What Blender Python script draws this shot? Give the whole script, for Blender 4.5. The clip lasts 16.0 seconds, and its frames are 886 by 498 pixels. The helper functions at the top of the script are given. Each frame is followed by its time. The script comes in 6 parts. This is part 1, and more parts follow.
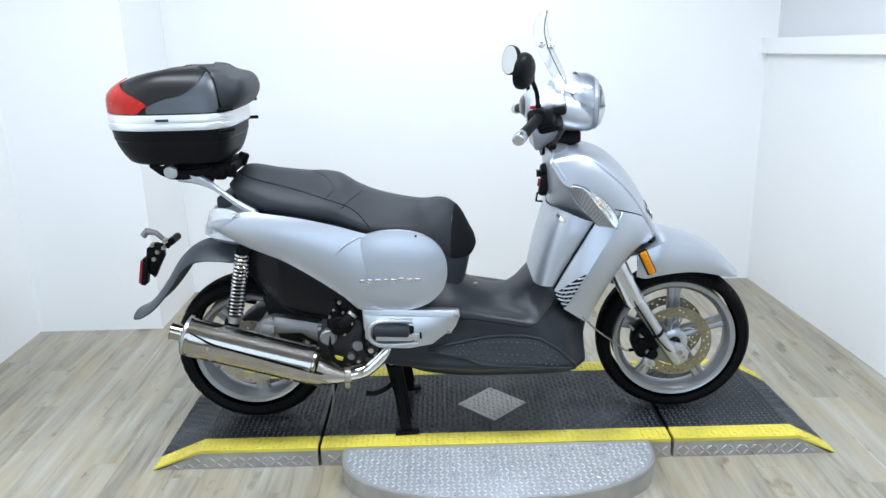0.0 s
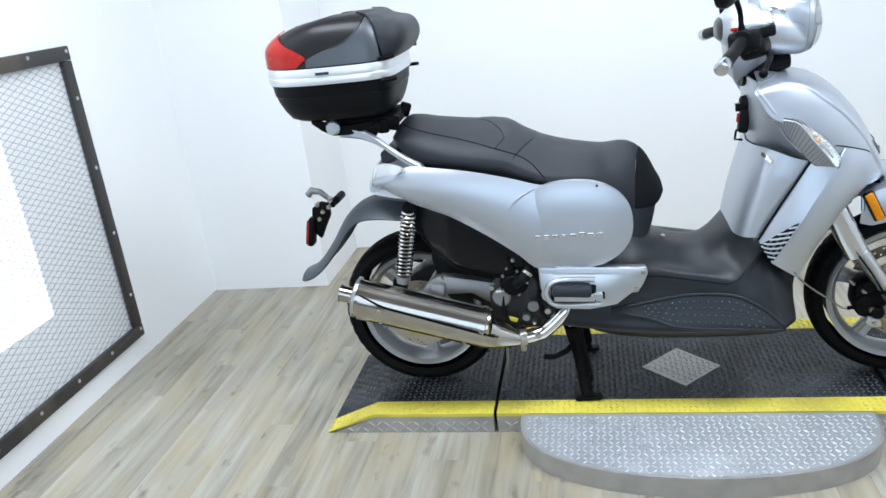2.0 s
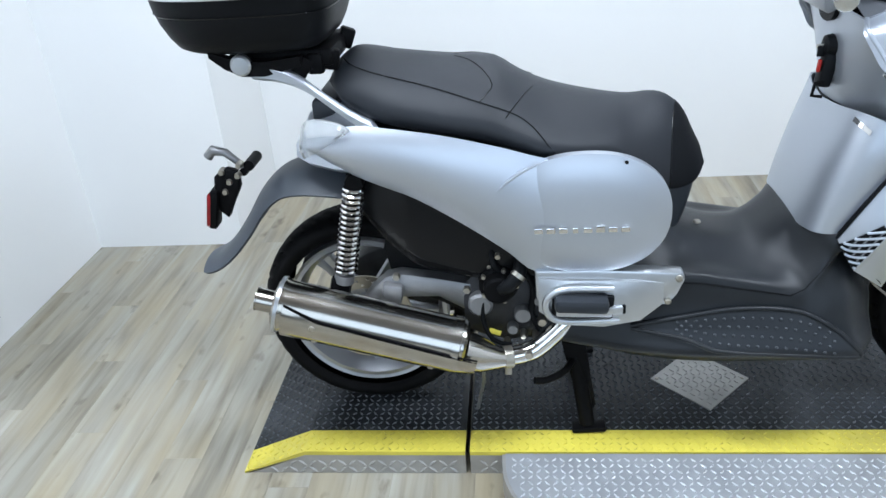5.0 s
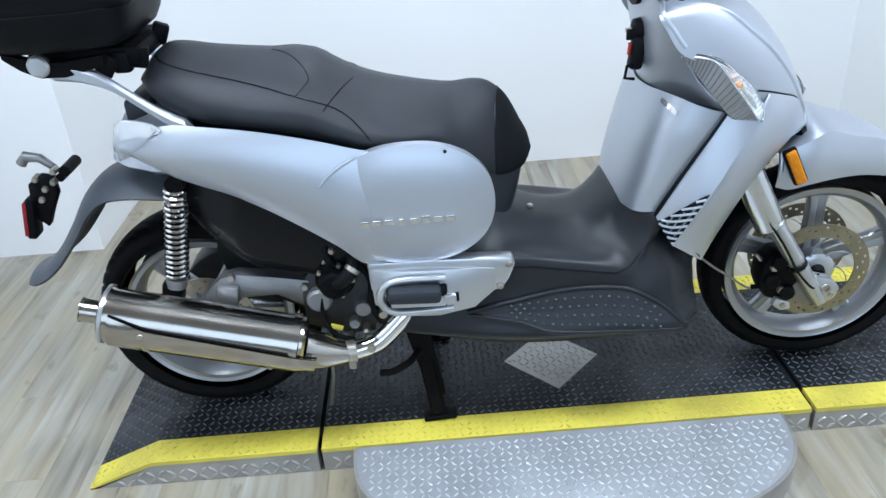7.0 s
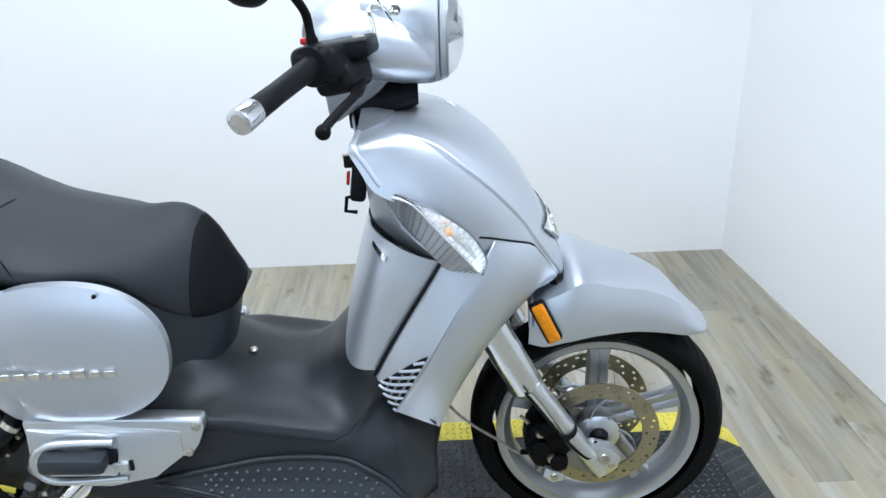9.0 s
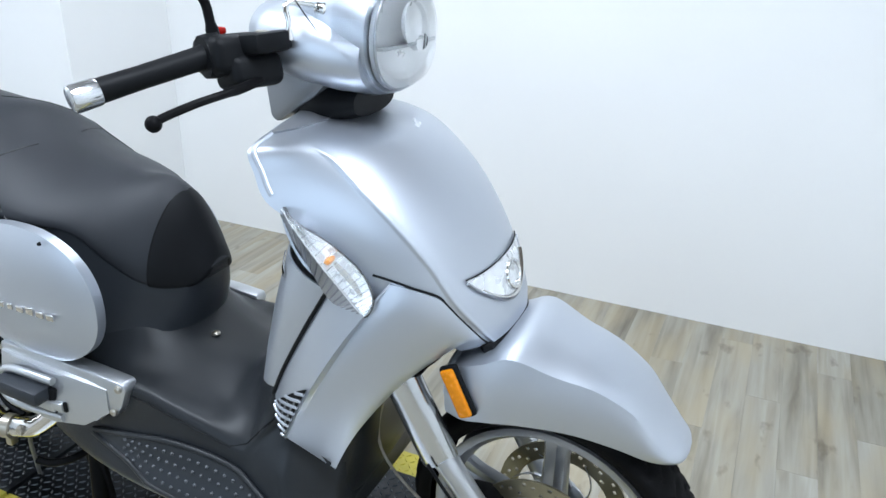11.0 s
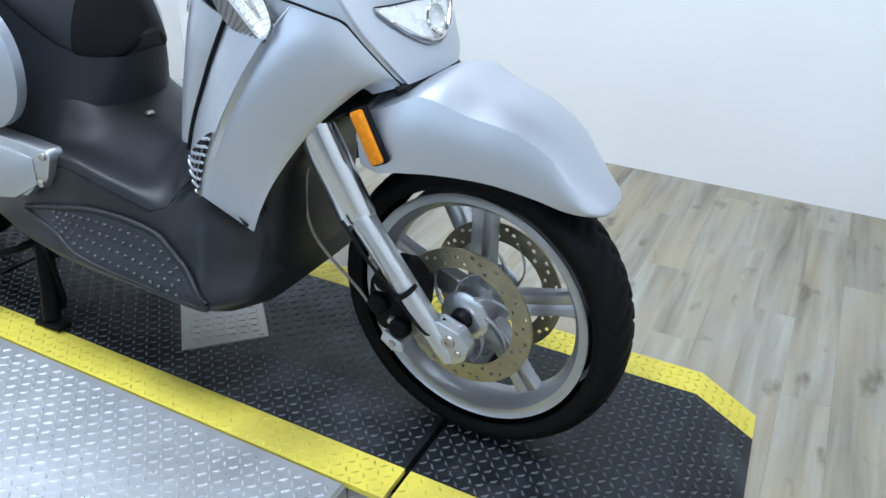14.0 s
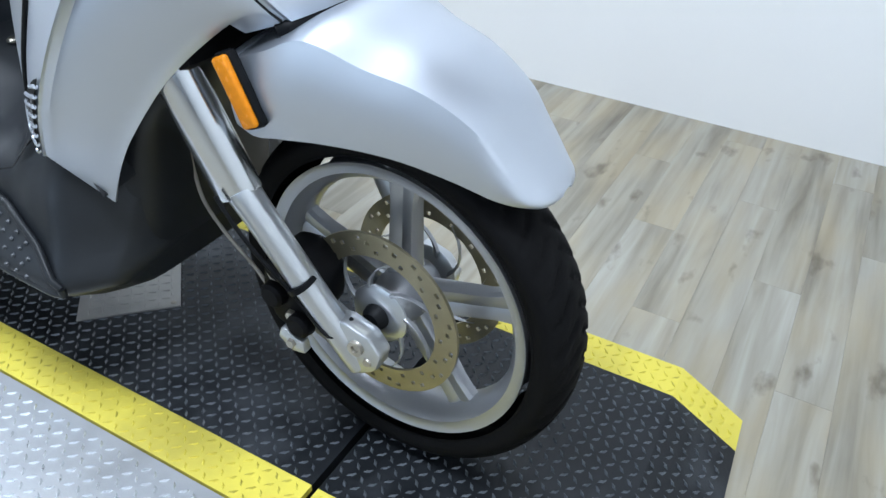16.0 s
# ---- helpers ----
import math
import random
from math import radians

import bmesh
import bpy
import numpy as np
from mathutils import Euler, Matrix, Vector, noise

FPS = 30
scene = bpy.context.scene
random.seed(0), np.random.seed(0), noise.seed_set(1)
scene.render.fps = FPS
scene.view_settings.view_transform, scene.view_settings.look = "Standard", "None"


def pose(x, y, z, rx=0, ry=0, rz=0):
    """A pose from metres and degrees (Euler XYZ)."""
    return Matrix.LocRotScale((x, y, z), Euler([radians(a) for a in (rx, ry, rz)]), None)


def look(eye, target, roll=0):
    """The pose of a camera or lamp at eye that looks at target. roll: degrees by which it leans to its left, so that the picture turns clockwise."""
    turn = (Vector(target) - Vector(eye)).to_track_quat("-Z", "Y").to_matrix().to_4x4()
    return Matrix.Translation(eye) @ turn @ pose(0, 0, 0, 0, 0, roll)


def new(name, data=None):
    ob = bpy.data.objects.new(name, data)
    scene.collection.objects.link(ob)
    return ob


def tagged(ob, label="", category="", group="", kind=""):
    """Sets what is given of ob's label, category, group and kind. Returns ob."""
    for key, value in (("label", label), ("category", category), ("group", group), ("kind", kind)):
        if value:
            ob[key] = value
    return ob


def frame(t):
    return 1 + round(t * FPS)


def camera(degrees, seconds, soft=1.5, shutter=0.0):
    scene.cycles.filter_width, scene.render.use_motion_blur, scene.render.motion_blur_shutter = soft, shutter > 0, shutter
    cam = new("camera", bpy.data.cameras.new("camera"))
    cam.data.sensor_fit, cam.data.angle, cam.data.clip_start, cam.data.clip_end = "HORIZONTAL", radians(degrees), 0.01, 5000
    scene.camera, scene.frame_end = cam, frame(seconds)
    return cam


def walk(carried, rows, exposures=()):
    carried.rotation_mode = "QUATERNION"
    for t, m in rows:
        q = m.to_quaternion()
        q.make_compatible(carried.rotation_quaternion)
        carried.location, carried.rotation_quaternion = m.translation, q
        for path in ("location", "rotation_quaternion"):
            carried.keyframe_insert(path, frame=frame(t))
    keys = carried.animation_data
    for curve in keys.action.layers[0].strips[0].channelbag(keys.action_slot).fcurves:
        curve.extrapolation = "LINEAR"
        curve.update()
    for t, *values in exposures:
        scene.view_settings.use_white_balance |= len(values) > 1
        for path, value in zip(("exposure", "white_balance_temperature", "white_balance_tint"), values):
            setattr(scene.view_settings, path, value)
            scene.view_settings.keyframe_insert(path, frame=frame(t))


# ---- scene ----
cam = camera(59.6, 16.0)
PATH = [
    (0, (0.706, -2.651, 1.422), (0.705, -0.734, 0.854), -1.5),
    (0.5, (0.71, -2.654, 1.431), (0.715, -0.738, 0.857), -1.8),
    (1, (0.707, -2.639, 1.414), (0.711, -0.73, 0.816), -2.6),
    (1.5, (0.656, -2.592, 1.414), (0.583, -0.682, 0.825), -3.1),
    (2, (0.599, -2.445, 1.39), (0.217, -0.602, 0.714), -6.8),
    (2.5, (0.576, -2.22, 1.438), (0.064, -0.365, 0.893), -6.0),
    (3, (0.539, -2.092, 1.445), (0.015, -0.269, 0.813), -7.3),
    (3.5, (0.452, -1.877, 1.433), (0.078, -0.017, 0.799), -5.4),
    (4, (0.396, -1.759, 1.409), (0.118, 0.063, 0.631), -5.5),
    (4.2, (0.392, -1.747, 1.385), (0.083, 0.048, 0.557), -5.0),
    (6.3, (0.479, -1.715, 1.331), (0.519, 0.043, 0.377), -2.7),
    (6.5, (0.505, -1.709, 1.345), (0.546, 0.052, 0.398), -2.8),
    (7, (0.588, -1.712, 1.337), (0.6, 0.041, 0.374), -4.4),
    (7.5, (0.724, -1.659, 1.347), (0.761, 0.097, 0.391), -3.5),
    (8, (0.886, -1.663, 1.369), (0.984, 0.152, 0.535), -2.1),
    (8.5, (0.981, -1.618, 1.349), (1.084, 0.217, 0.56), -3.7),
    (8.7, (1.06, -1.538, 1.344), (1.184, 0.282, 0.525), -2.4),
    (10.8, (1.703, -1.096, 1.314), (0.913, 0.586, 0.576), 0.9),
    (11, (1.785, -1.118, 1.319), (1.062, 0.567, 0.52), 1.7),
    (11.5, (1.933, -1.135, 1.333), (1.116, 0.488, 0.496), 3.5),
    (12, (2.006, -1.124, 1.316), (1.153, 0.453, 0.43), 0.7),
    (12.5, (2.024, -1.127, 1.286), (1.15, 0.401, 0.338), 0.6),
    (13, (2.029, -1.118, 1.245), (1.189, 0.385, 0.227), 0.0),
    (13.5, (2.018, -1.113, 1.182), (1.219, 0.43, 0.19), 0.8),
    (14, (1.996, -1.085, 1.029), (1.219, 0.489, 0.069), 1.8),
    (14.5, (1.973, -0.978, 0.98), (1.281, 0.59, -0.052), 3.4),
    (15, (1.943, -0.9, 0.947), (1.257, 0.638, -0.131), 4.2),
    (15.5, (1.938, -0.824, 0.941), (1.247, 0.681, -0.18), 5.2),
    (16, (1.992, -0.759, 0.984), (1.239, 0.692, -0.168), 2.9),
]
# the white balance cools a little near the scooter
EXPOSURES = [(0, 0.0, 6400, 10), (4.2, 0.0, 6380, 10), (6.3, -0.06, 6050, 10), (7.2, -0.05, 6080, 10), (8.2, 0.0, 6330, 10), (11, -0.04, 6330, 10), (12.5, -0.09, 6340, 10), (13.5, -0.06, 6180, 10), (14.5, 0.0, 6060, 10), (16, 0.02, 6190, 10)]
walk(cam, [(t, look(e, a, r)) for t, e, a, r in PATH], EXPOSURES)

# ---- light ----
world = bpy.data.worlds.new("world")
scene.world = world
world.use_nodes = True
world.node_tree.nodes["Background"].inputs[0].default_value = (0.75, 0.88, 1.0, 1)
world.node_tree.nodes["Background"].inputs[1].default_value = 0.02


def area_lamp(x, y, z, sx, sy, power, colour=(0.82, 0.90, 1.0)):
    d = bpy.data.lights.new("ceiling_lamp_light", "AREA")
    d.shape, d.size, d.size_y, d.energy, d.color = "RECTANGLE", sx, sy, power, colour
    ob = new("ceiling_lamp_light", d)
    ob.matrix_world = pose(x, y, z)
    return ob


LAMPS = [(-0.35, -0.75, 2.62, 1.2, 0.6, 64), (1.75, -0.75, 2.62, 1.2, 0.6, 64), (0.7, 0.85, 2.62, 1.2, 0.6, 26)]
for lamp in LAMPS:
    area_lamp(*lamp)
# bluish fill lamp added behind the camera; no window is built there
front = area_lamp(0.55, -3.9, 1.45, 3.4, 1.9, 50, (0.66, 0.82, 1.0))
front.matrix_world = pose(0.55, -3.9, 1.45, 90, 0, 0)


# ---- materials ----
def material(name, colour, rough=0.5, metal=0.0, coat=0.0, vary=0.06, scale=6.0, bump=0.0, bump_scale=200.0, rough_vary=0.08, spec=0.5, trans=0.0, ior=1.45, stain=(0, 0, 0), stain_amount=0.0, stretch=(1, 1, 1), random_amount=0.0):
    m = bpy.data.materials.new(name)
    m.use_nodes = True
    n, l = m.node_tree.nodes, m.node_tree.links
    b = n["Principled BSDF"]
    b.inputs["Roughness"].default_value, b.inputs["Metallic"].default_value = rough, metal
    b.inputs["Coat Weight"].default_value, b.inputs["Coat Roughness"].default_value = coat, 0.04
    b.inputs["Specular IOR Level"].default_value = spec
    b.inputs["Transmission Weight"].default_value, b.inputs["IOR"].default_value = trans, ior
    co = n.new("ShaderNodeTexCoord")
    mp = n.new("ShaderNodeMapping")
    mp.inputs["Scale"].default_value = stretch
    l.new(co.outputs["Object"], mp.inputs["Vector"])
    big, fine = n.new("ShaderNodeTexNoise"), n.new("ShaderNodeTexNoise")
    big.inputs["Scale"].default_value, big.inputs["Detail"].default_value = scale, 6
    fine.inputs["Scale"].default_value, fine.inputs["Detail"].default_value = bump_scale, 3
    l.new(mp.outputs[0], big.inputs["Vector"])
    l.new(mp.outputs[0], fine.inputs["Vector"])
    lo, hi = [max(0, c * (1 - vary * 2)) for c in colour], [min(1, c * (1 + vary * 2)) for c in colour]
    mix = n.new("ShaderNodeMix")
    mix.data_type = "RGBA"
    mix.inputs["A"].default_value, mix.inputs["B"].default_value = (*lo, 1), (*hi, 1)
    l.new(big.outputs["Fac"], mix.inputs["Factor"])
    out = mix.outputs["Result"]
    if stain_amount:
        st = n.new("ShaderNodeTexNoise")
        st.inputs["Scale"].default_value, st.inputs["Detail"].default_value = scale * 0.45, 8
        l.new(mp.outputs[0], st.inputs["Vector"])
        ramp = n.new("ShaderNodeMapRange")
        ramp.inputs[1].default_value, ramp.inputs[2].default_value = 0.5, 0.75
        ramp.inputs[3].default_value, ramp.inputs[4].default_value = 0.0, stain_amount
        l.new(st.outputs["Fac"], ramp.inputs[0])
        mx = n.new("ShaderNodeMix")
        mx.data_type = "RGBA"
        mx.inputs["B"].default_value = (*stain, 1)
        l.new(ramp.outputs[0], mx.inputs["Factor"])
        l.new(out, mx.inputs["A"])
        out = mx.outputs["Result"]
    if random_amount:
        info = n.new("ShaderNodeObjectInfo")
        hsv = n.new("ShaderNodeHueSaturation")
        rr = n.new("ShaderNodeMapRange")
        rr.inputs[3].default_value, rr.inputs[4].default_value = 1 - random_amount, 1 + random_amount
        l.new(info.outputs["Random"], rr.inputs[0])
        l.new(rr.outputs[0], hsv.inputs["Value"])
        l.new(out, hsv.inputs["Color"])
        out = hsv.outputs["Color"]
    l.new(out, b.inputs["Base Color"])
    if rough_vary:
        r = n.new("ShaderNodeMapRange")
        r.inputs[3].default_value, r.inputs[4].default_value = max(0.02, rough - rough_vary), min(1, rough + rough_vary)
        l.new(big.outputs["Fac"], r.inputs[0])
        l.new(r.outputs[0], b.inputs["Roughness"])
    if bump:
        bp = n.new("ShaderNodeBump")
        bp.inputs["Strength"].default_value, bp.inputs["Distance"].default_value = bump, 0.002
        l.new(fine.outputs["Fac"], bp.inputs["Height"])
        l.new(bp.outputs[0], b.inputs["Normal"])
    return m


def plank_material():
    """Grey-washed oak vinyl plank: streaky grain along the board, knots, a tone of its own for each board."""
    m = bpy.data.materials.new("grey_oak_plank")
    m.use_nodes = True
    n, l = m.node_tree.nodes, m.node_tree.links
    b = n["Principled BSDF"]
    co, info = n.new("ShaderNodeTexCoord"), n.new("ShaderNodeObjectInfo")
    shift = n.new("ShaderNodeVectorMath")
    shift.operation = "MULTIPLY_ADD"
    shift.inputs[1].default_value = (37.0, 91.0, 13.0)
    l.new(info.outputs["Random"], shift.inputs[0])
    l.new(co.outputs["Object"], shift.inputs[2])
    streak, blot, fine = (n.new("ShaderNodeTexNoise") for _ in range(3))
    for node, sc, size, det in ((streak, (34, 2.0, 1), 1.0, 10), (blot, (8, 1.1, 1), 1.0, 6), (fine, (160, 7, 1), 1.0, 4)):
        mp = n.new("ShaderNodeMapping")
        mp.inputs["Scale"].default_value = sc
        l.new(shift.outputs[0], mp.inputs["Vector"])
        l.new(mp.outputs[0], node.inputs["Vector"])
        node.inputs["Scale"].default_value, node.inputs["Detail"].default_value = size, det
        node.inputs["Distortion"].default_value = 0.6
    ramp = n.new("ShaderNodeValToRGB")
    ramp.color_ramp.elements[0].position, ramp.color_ramp.elements[0].color = 0.30, (0.115, 0.098, 0.070, 1)
    ramp.color_ramp.elements[1].position, ramp.color_ramp.elements[1].color = 0.72, (0.43, 0.42, 0.375, 1)
    e = ramp.color_ramp.elements.new(0.5)
    e.color = (0.29, 0.27, 0.218, 1)
    mixn = n.new("ShaderNodeMath")
    mixn.operation = "MULTIPLY_ADD"
    mixn.inputs[1].default_value = 0.45
    half = n.new("ShaderNodeMath")
    half.operation = "MULTIPLY"
    half.inputs[1].default_value = 0.55
    l.new(blot.outputs["Fac"], half.inputs[0])
    l.new(streak.outputs["Fac"], mixn.inputs[0])
    l.new(half.outputs[0], mixn.inputs[2])
    l.new(mixn.outputs[0], ramp.inputs[0])
    knot = n.new("ShaderNodeTexNoise")
    kmap, kr, kmix = n.new("ShaderNodeMapping"), n.new("ShaderNodeMapRange"), n.new("ShaderNodeMix")
    kmap.inputs["Scale"].default_value = (16, 7, 1)
    knot.inputs["Scale"].default_value, knot.inputs["Detail"].default_value = 1.0, 5
    l.new(shift.outputs[0], kmap.inputs["Vector"])
    l.new(kmap.outputs[0], knot.inputs["Vector"])
    kr.inputs[1].default_value, kr.inputs[2].default_value, kr.inputs[4].default_value = 0.62, 0.74, 0.75
    l.new(knot.outputs["Fac"], kr.inputs[0])
    kmix.data_type = "RGBA"
    kmix.inputs["B"].default_value = (0.10, 0.078, 0.05, 1)
    l.new(kr.outputs[0], kmix.inputs["Factor"])
    # tan patches in the grey wash
    tan, tmap, tr, tmix = n.new("ShaderNodeTexNoise"), n.new("ShaderNodeMapping"), n.new("ShaderNodeMapRange"), n.new("ShaderNodeMix")
    tmap.inputs["Scale"].default_value = (9, 2.4, 1)
    tan.inputs["Scale"].default_value, tan.inputs["Detail"].default_value = 1.0, 4
    l.new(shift.outputs[0], tmap.inputs["Vector"])
    l.new(tmap.outputs[0], tan.inputs["Vector"])
    tr.inputs[1].default_value, tr.inputs[2].default_value, tr.inputs[4].default_value = 0.42, 0.68, 0.6
    l.new(tan.outputs["Fac"], tr.inputs[0])
    tmix.data_type = "RGBA"
    tmix.inputs["B"].default_value = (0.36, 0.30, 0.19, 1)
    l.new(tr.outputs[0], tmix.inputs["Factor"])
    l.new(ramp.outputs[0], tmix.inputs["A"])
    l.new(tmix.outputs["Result"], kmix.inputs["A"])
    hsv, rr = n.new("ShaderNodeHueSaturation"), n.new("ShaderNodeMapRange")
    rr.inputs[3].default_value, rr.inputs[4].default_value = 0.93, 1.07
    l.new(info.outputs["Random"], rr.inputs[0])
    l.new(rr.outputs[0], hsv.inputs["Value"])
    l.new(kmix.outputs["Result"], hsv.inputs["Color"])
    l.new(hsv.outputs[0], b.inputs["Base Color"])
    b.inputs["Roughness"].default_value = 0.42
    bp = n.new("ShaderNodeBump")
    bp.inputs["Strength"].default_value, bp.inputs["Distance"].default_value = 0.25, 0.001
    l.new(fine.outputs["Fac"], bp.inputs["Height"])
    l.new(bp.outputs[0], b.inputs["Normal"])
    return m


SILVER = material("silver_paint", (0.50, 0.535, 0.59), 0.41, 0.84, coat=0.2, vary=0.02, scale=3, bump=0.03, bump_scale=900, rough_vary=0.03)
FOOTBOARD = material("charcoal_grained_plastic", (0.0125, 0.0145, 0.017), 0.40, spec=0.36, vary=0.12, scale=9, bump=0.14, bump_scale=650)
SILVER_DARK = material("grey_paint", (0.22, 0.23, 0.25), 0.36, 0.5, coat=0.5, vary=0.03)
BLACK_PLASTIC = material("black_grained_plastic", (0.006, 0.0066, 0.0076), 0.44, spec=0.12, vary=0.12, scale=9, bump=0.12, bump_scale=700)
GREY_PLASTIC = material("charcoal_plastic", (0.026, 0.030, 0.036), 0.42, spec=0.3, vary=0.1, scale=8, bump=0.1, bump_scale=600)
GLOSS_BLACK = material("gloss_black", (0.008, 0.008, 0.0085), 0.25, vary=0.1, coat=0.05, spec=0.2)
VINYL = material("black_vinyl", (0.0175, 0.0198, 0.024), 0.47, spec=0.34, vary=0.14, scale=7, bump=0.25, bump_scale=800)
RUBBER = material("tyre_rubber", (0.005, 0.005, 0.0054), 0.6, spec=0.07, vary=0.18, scale=14, bump=0.2, bump_scale=300)
ALLOY = material("alloy_paint", (0.36, 0.37, 0.39), 0.34, 0.75, vary=0.04, scale=8, rough_vary=0.05)
CAST = material("cast_aluminium", (0.27, 0.27, 0.275), 0.5, 0.75, vary=0.16, scale=18, bump=0.3, bump_scale=260, rough_vary=0.15)
BRUSHED = material("brushed_aluminium", (0.52, 0.54, 0.56), 0.3, 0.85, vary=0.03, scale=7, rough_vary=0.04)
CHROME = material("chrome", (0.72, 0.71, 0.69), 0.1, 1.0, vary=0.03, scale=5, rough_vary=0.03)
SATIN = material("satin_silver", (0.70, 0.72, 0.74), 0.34, 0.6, vary=0.02, scale=4, rough_vary=0.03)
STEEL = material("worn_steel", (0.45, 0.42, 0.36), 0.35, 0.9, vary=0.2, scale=22, rough_vary=0.15)
BRAID = material("braided_hose", (0.34, 0.31, 0.27), 0.5, 0.4, vary=0.25, scale=60, bump=0.4, bump_scale=900)
BRASSY = material("tarnished_brake_steel", (0.29, 0.262, 0.18), 0.36, 0.85, vary=0.14, scale=24, rough_vary=0.12)
BLACK_METAL = material("black_painted_metal", (0.0045, 0.0045, 0.005), 0.42, 0.0, spec=0.07, vary=0.2, scale=16)
RED_LENS = material("red_lens", (0.34, 0.012, 0.008), 0.25, spec=0.3, vary=0.1, scale=60)
DARK_RED = material("dark_red_reflector", (0.2, 0.01, 0.012), 0.2, vary=0.2, scale=90)
AMBER = material("amber_reflector", (0.64, 0.215, 0.004), 0.25, coat=0.1, spec=0.3, vary=0.12, scale=120, bump=0.4, bump_scale=260)
CLEAR = material("clear_plastic", (0.95, 0.97, 0.98), 0.04, trans=1.0, vary=0.0, rough_vary=0.0, ior=1.42)
LENS = material("ribbed_clear_lens", (0.9, 0.92, 0.93), 0.08, trans=0.93, vary=0.03, scale=60, bump=0.01, bump_scale=90, rough_vary=0.02)
REFLECTOR = material("lamp_reflector", (0.85, 0.86, 0.87), 0.3, 0.75, vary=0.05, scale=30)
MIRROR = material("mirror_glass", (0.85, 0.88, 0.87), 0.02, 1.0, vary=0.0, rough_vary=0.0)
YELLOW = material("safety_yellow_paint", (0.68, 0.58, 0.08), 0.5, vary=0.06, scale=8, stain=(0.16, 0.13, 0.05), stain_amount=0.55, bump=0.2, bump_scale=300)
YELLOW_WORN = material("scuffed_yellow_paint", (0.68, 0.58, 0.08), 0.5, vary=0.1, scale=45, stain=(0.06, 0.055, 0.03), stain_amount=0.55)
DECK = material("black_deck_paint", (0.0095, 0.0112, 0.0135), 0.38, 0.0, spec=0.36, vary=0.3, scale=13, stain=(0.12, 0.13, 0.145), stain_amount=0.4, bump=0.25, bump_scale=240, rough_vary=0.14)
DECK_LUG = material("scuffed_black_lug", (0.115, 0.128, 0.145), 0.32, 0.35, spec=0.4, vary=0.3, scale=14, stain=(0.2, 0.21, 0.22), stain_amount=0.7)
LID_BLACK = material("satin_black_lid", (0.013, 0.0132, 0.014), 0.36, spec=0.26, vary=0.1, scale=9, bump=0.08, bump_scale=800)
FLANK = material("grey_metallic_plastic", (0.085, 0.093, 0.105), 0.36, 0.45, vary=0.05, scale=9, bump=0.05, bump_scale=500)
SMOOTH_VINYL = material("smooth_black_vinyl", (0.0065, 0.0072, 0.0085), 0.58, spec=0.16, vary=0.1, scale=9, bump=0.1, bump_scale=900)
DARK_CAST = material("oily_dark_casting", (0.04, 0.04, 0.042), 0.5, 0.5, vary=0.3, scale=22, stain=(0.015, 0.014, 0.012), stain_amount=0.7, bump=0.4, bump_scale=220, rough_vary=0.15)
BOWL = material("lamp_bowl", (0.80, 0.81, 0.82), 0.28, 0.6, vary=0.05, scale=40, bump=0.05, bump_scale=120)
PLATE = material("bright_tread_plate", (0.50, 0.52, 0.545), 0.40, 0.6, vary=0.08, scale=11, stain=(0.3, 0.29, 0.27), stain_amount=0.35, bump=0.15, bump_scale=260, rough_vary=0.12)
PLATE_LUG = material("polished_tread_lug", (0.74, 0.76, 0.78), 0.3, 0.7, vary=0.1, scale=30, rough_vary=0.12)
POLISHED = material("polished_aluminium", (0.60, 0.62, 0.64), 0.2, 0.95, vary=0.03, scale=9, rough_vary=0.05)
SILENCER = material("polished_exhaust_steel", (0.46, 0.44, 0.405), 0.17, 1.0, vary=0.08, scale=9, stain=(0.30, 0.22, 0.12), stain_amount=0.3, rough_vary=0.06)
WORN_PLATE = material("worn_tread_plate", (0.44, 0.43, 0.41), 0.45, 0.6, vary=0.14, scale=14, stain=(0.16, 0.15, 0.14), stain_amount=0.5, bump=0.2, bump_scale=240)
WALL = material("white_wall_paint", (0.80, 0.805, 0.80), 0.6, vary=0.012, scale=1.6, bump=0.06, bump_scale=140, rough_vary=0.05)
CEIL = material("unseen_ceiling_brown", (0.24, 0.21, 0.18), 0.8, vary=0.02, scale=2)
FRAME_WOOD = material("black_stained_wood_frame", (0.026, 0.024, 0.022), 0.45, vary=0.3, scale=12, stretch=(1, 1, 0.12), stain=(0.16, 0.12, 0.08), stain_amount=0.35, bump=0.3, bump_scale=150)
MESH_METAL = material("expanded_mesh_steel", (0.20, 0.21, 0.23), 0.45, 0.5, vary=0.1)
PLANK = plank_material()
GAP = material("dark_joint", (0.2, 0.185, 0.155), 0.8)
DARK_WALL = material("unseen_wall_dark_grey", (0.11, 0.11, 0.115), 0.7, vary=0.03, scale=2)
FLAP = material("blue_grey_plastic", (0.042, 0.05, 0.062), 0.45, vary=0.06, scale=7, bump=0.08, bump_scale=500)
DULL_WALL = material("dimmed_wall_grey", (0.62, 0.63, 0.64), 0.7, vary=0.03, scale=2)


# ---- mesh tools ----
def thing(name, label, category, at=(0, 0, 0), group="", kind=""):
    ob = new(name)
    ob.location = at
    ob.empty_display_size = 0.1
    return tagged(ob, label, category, group, kind)


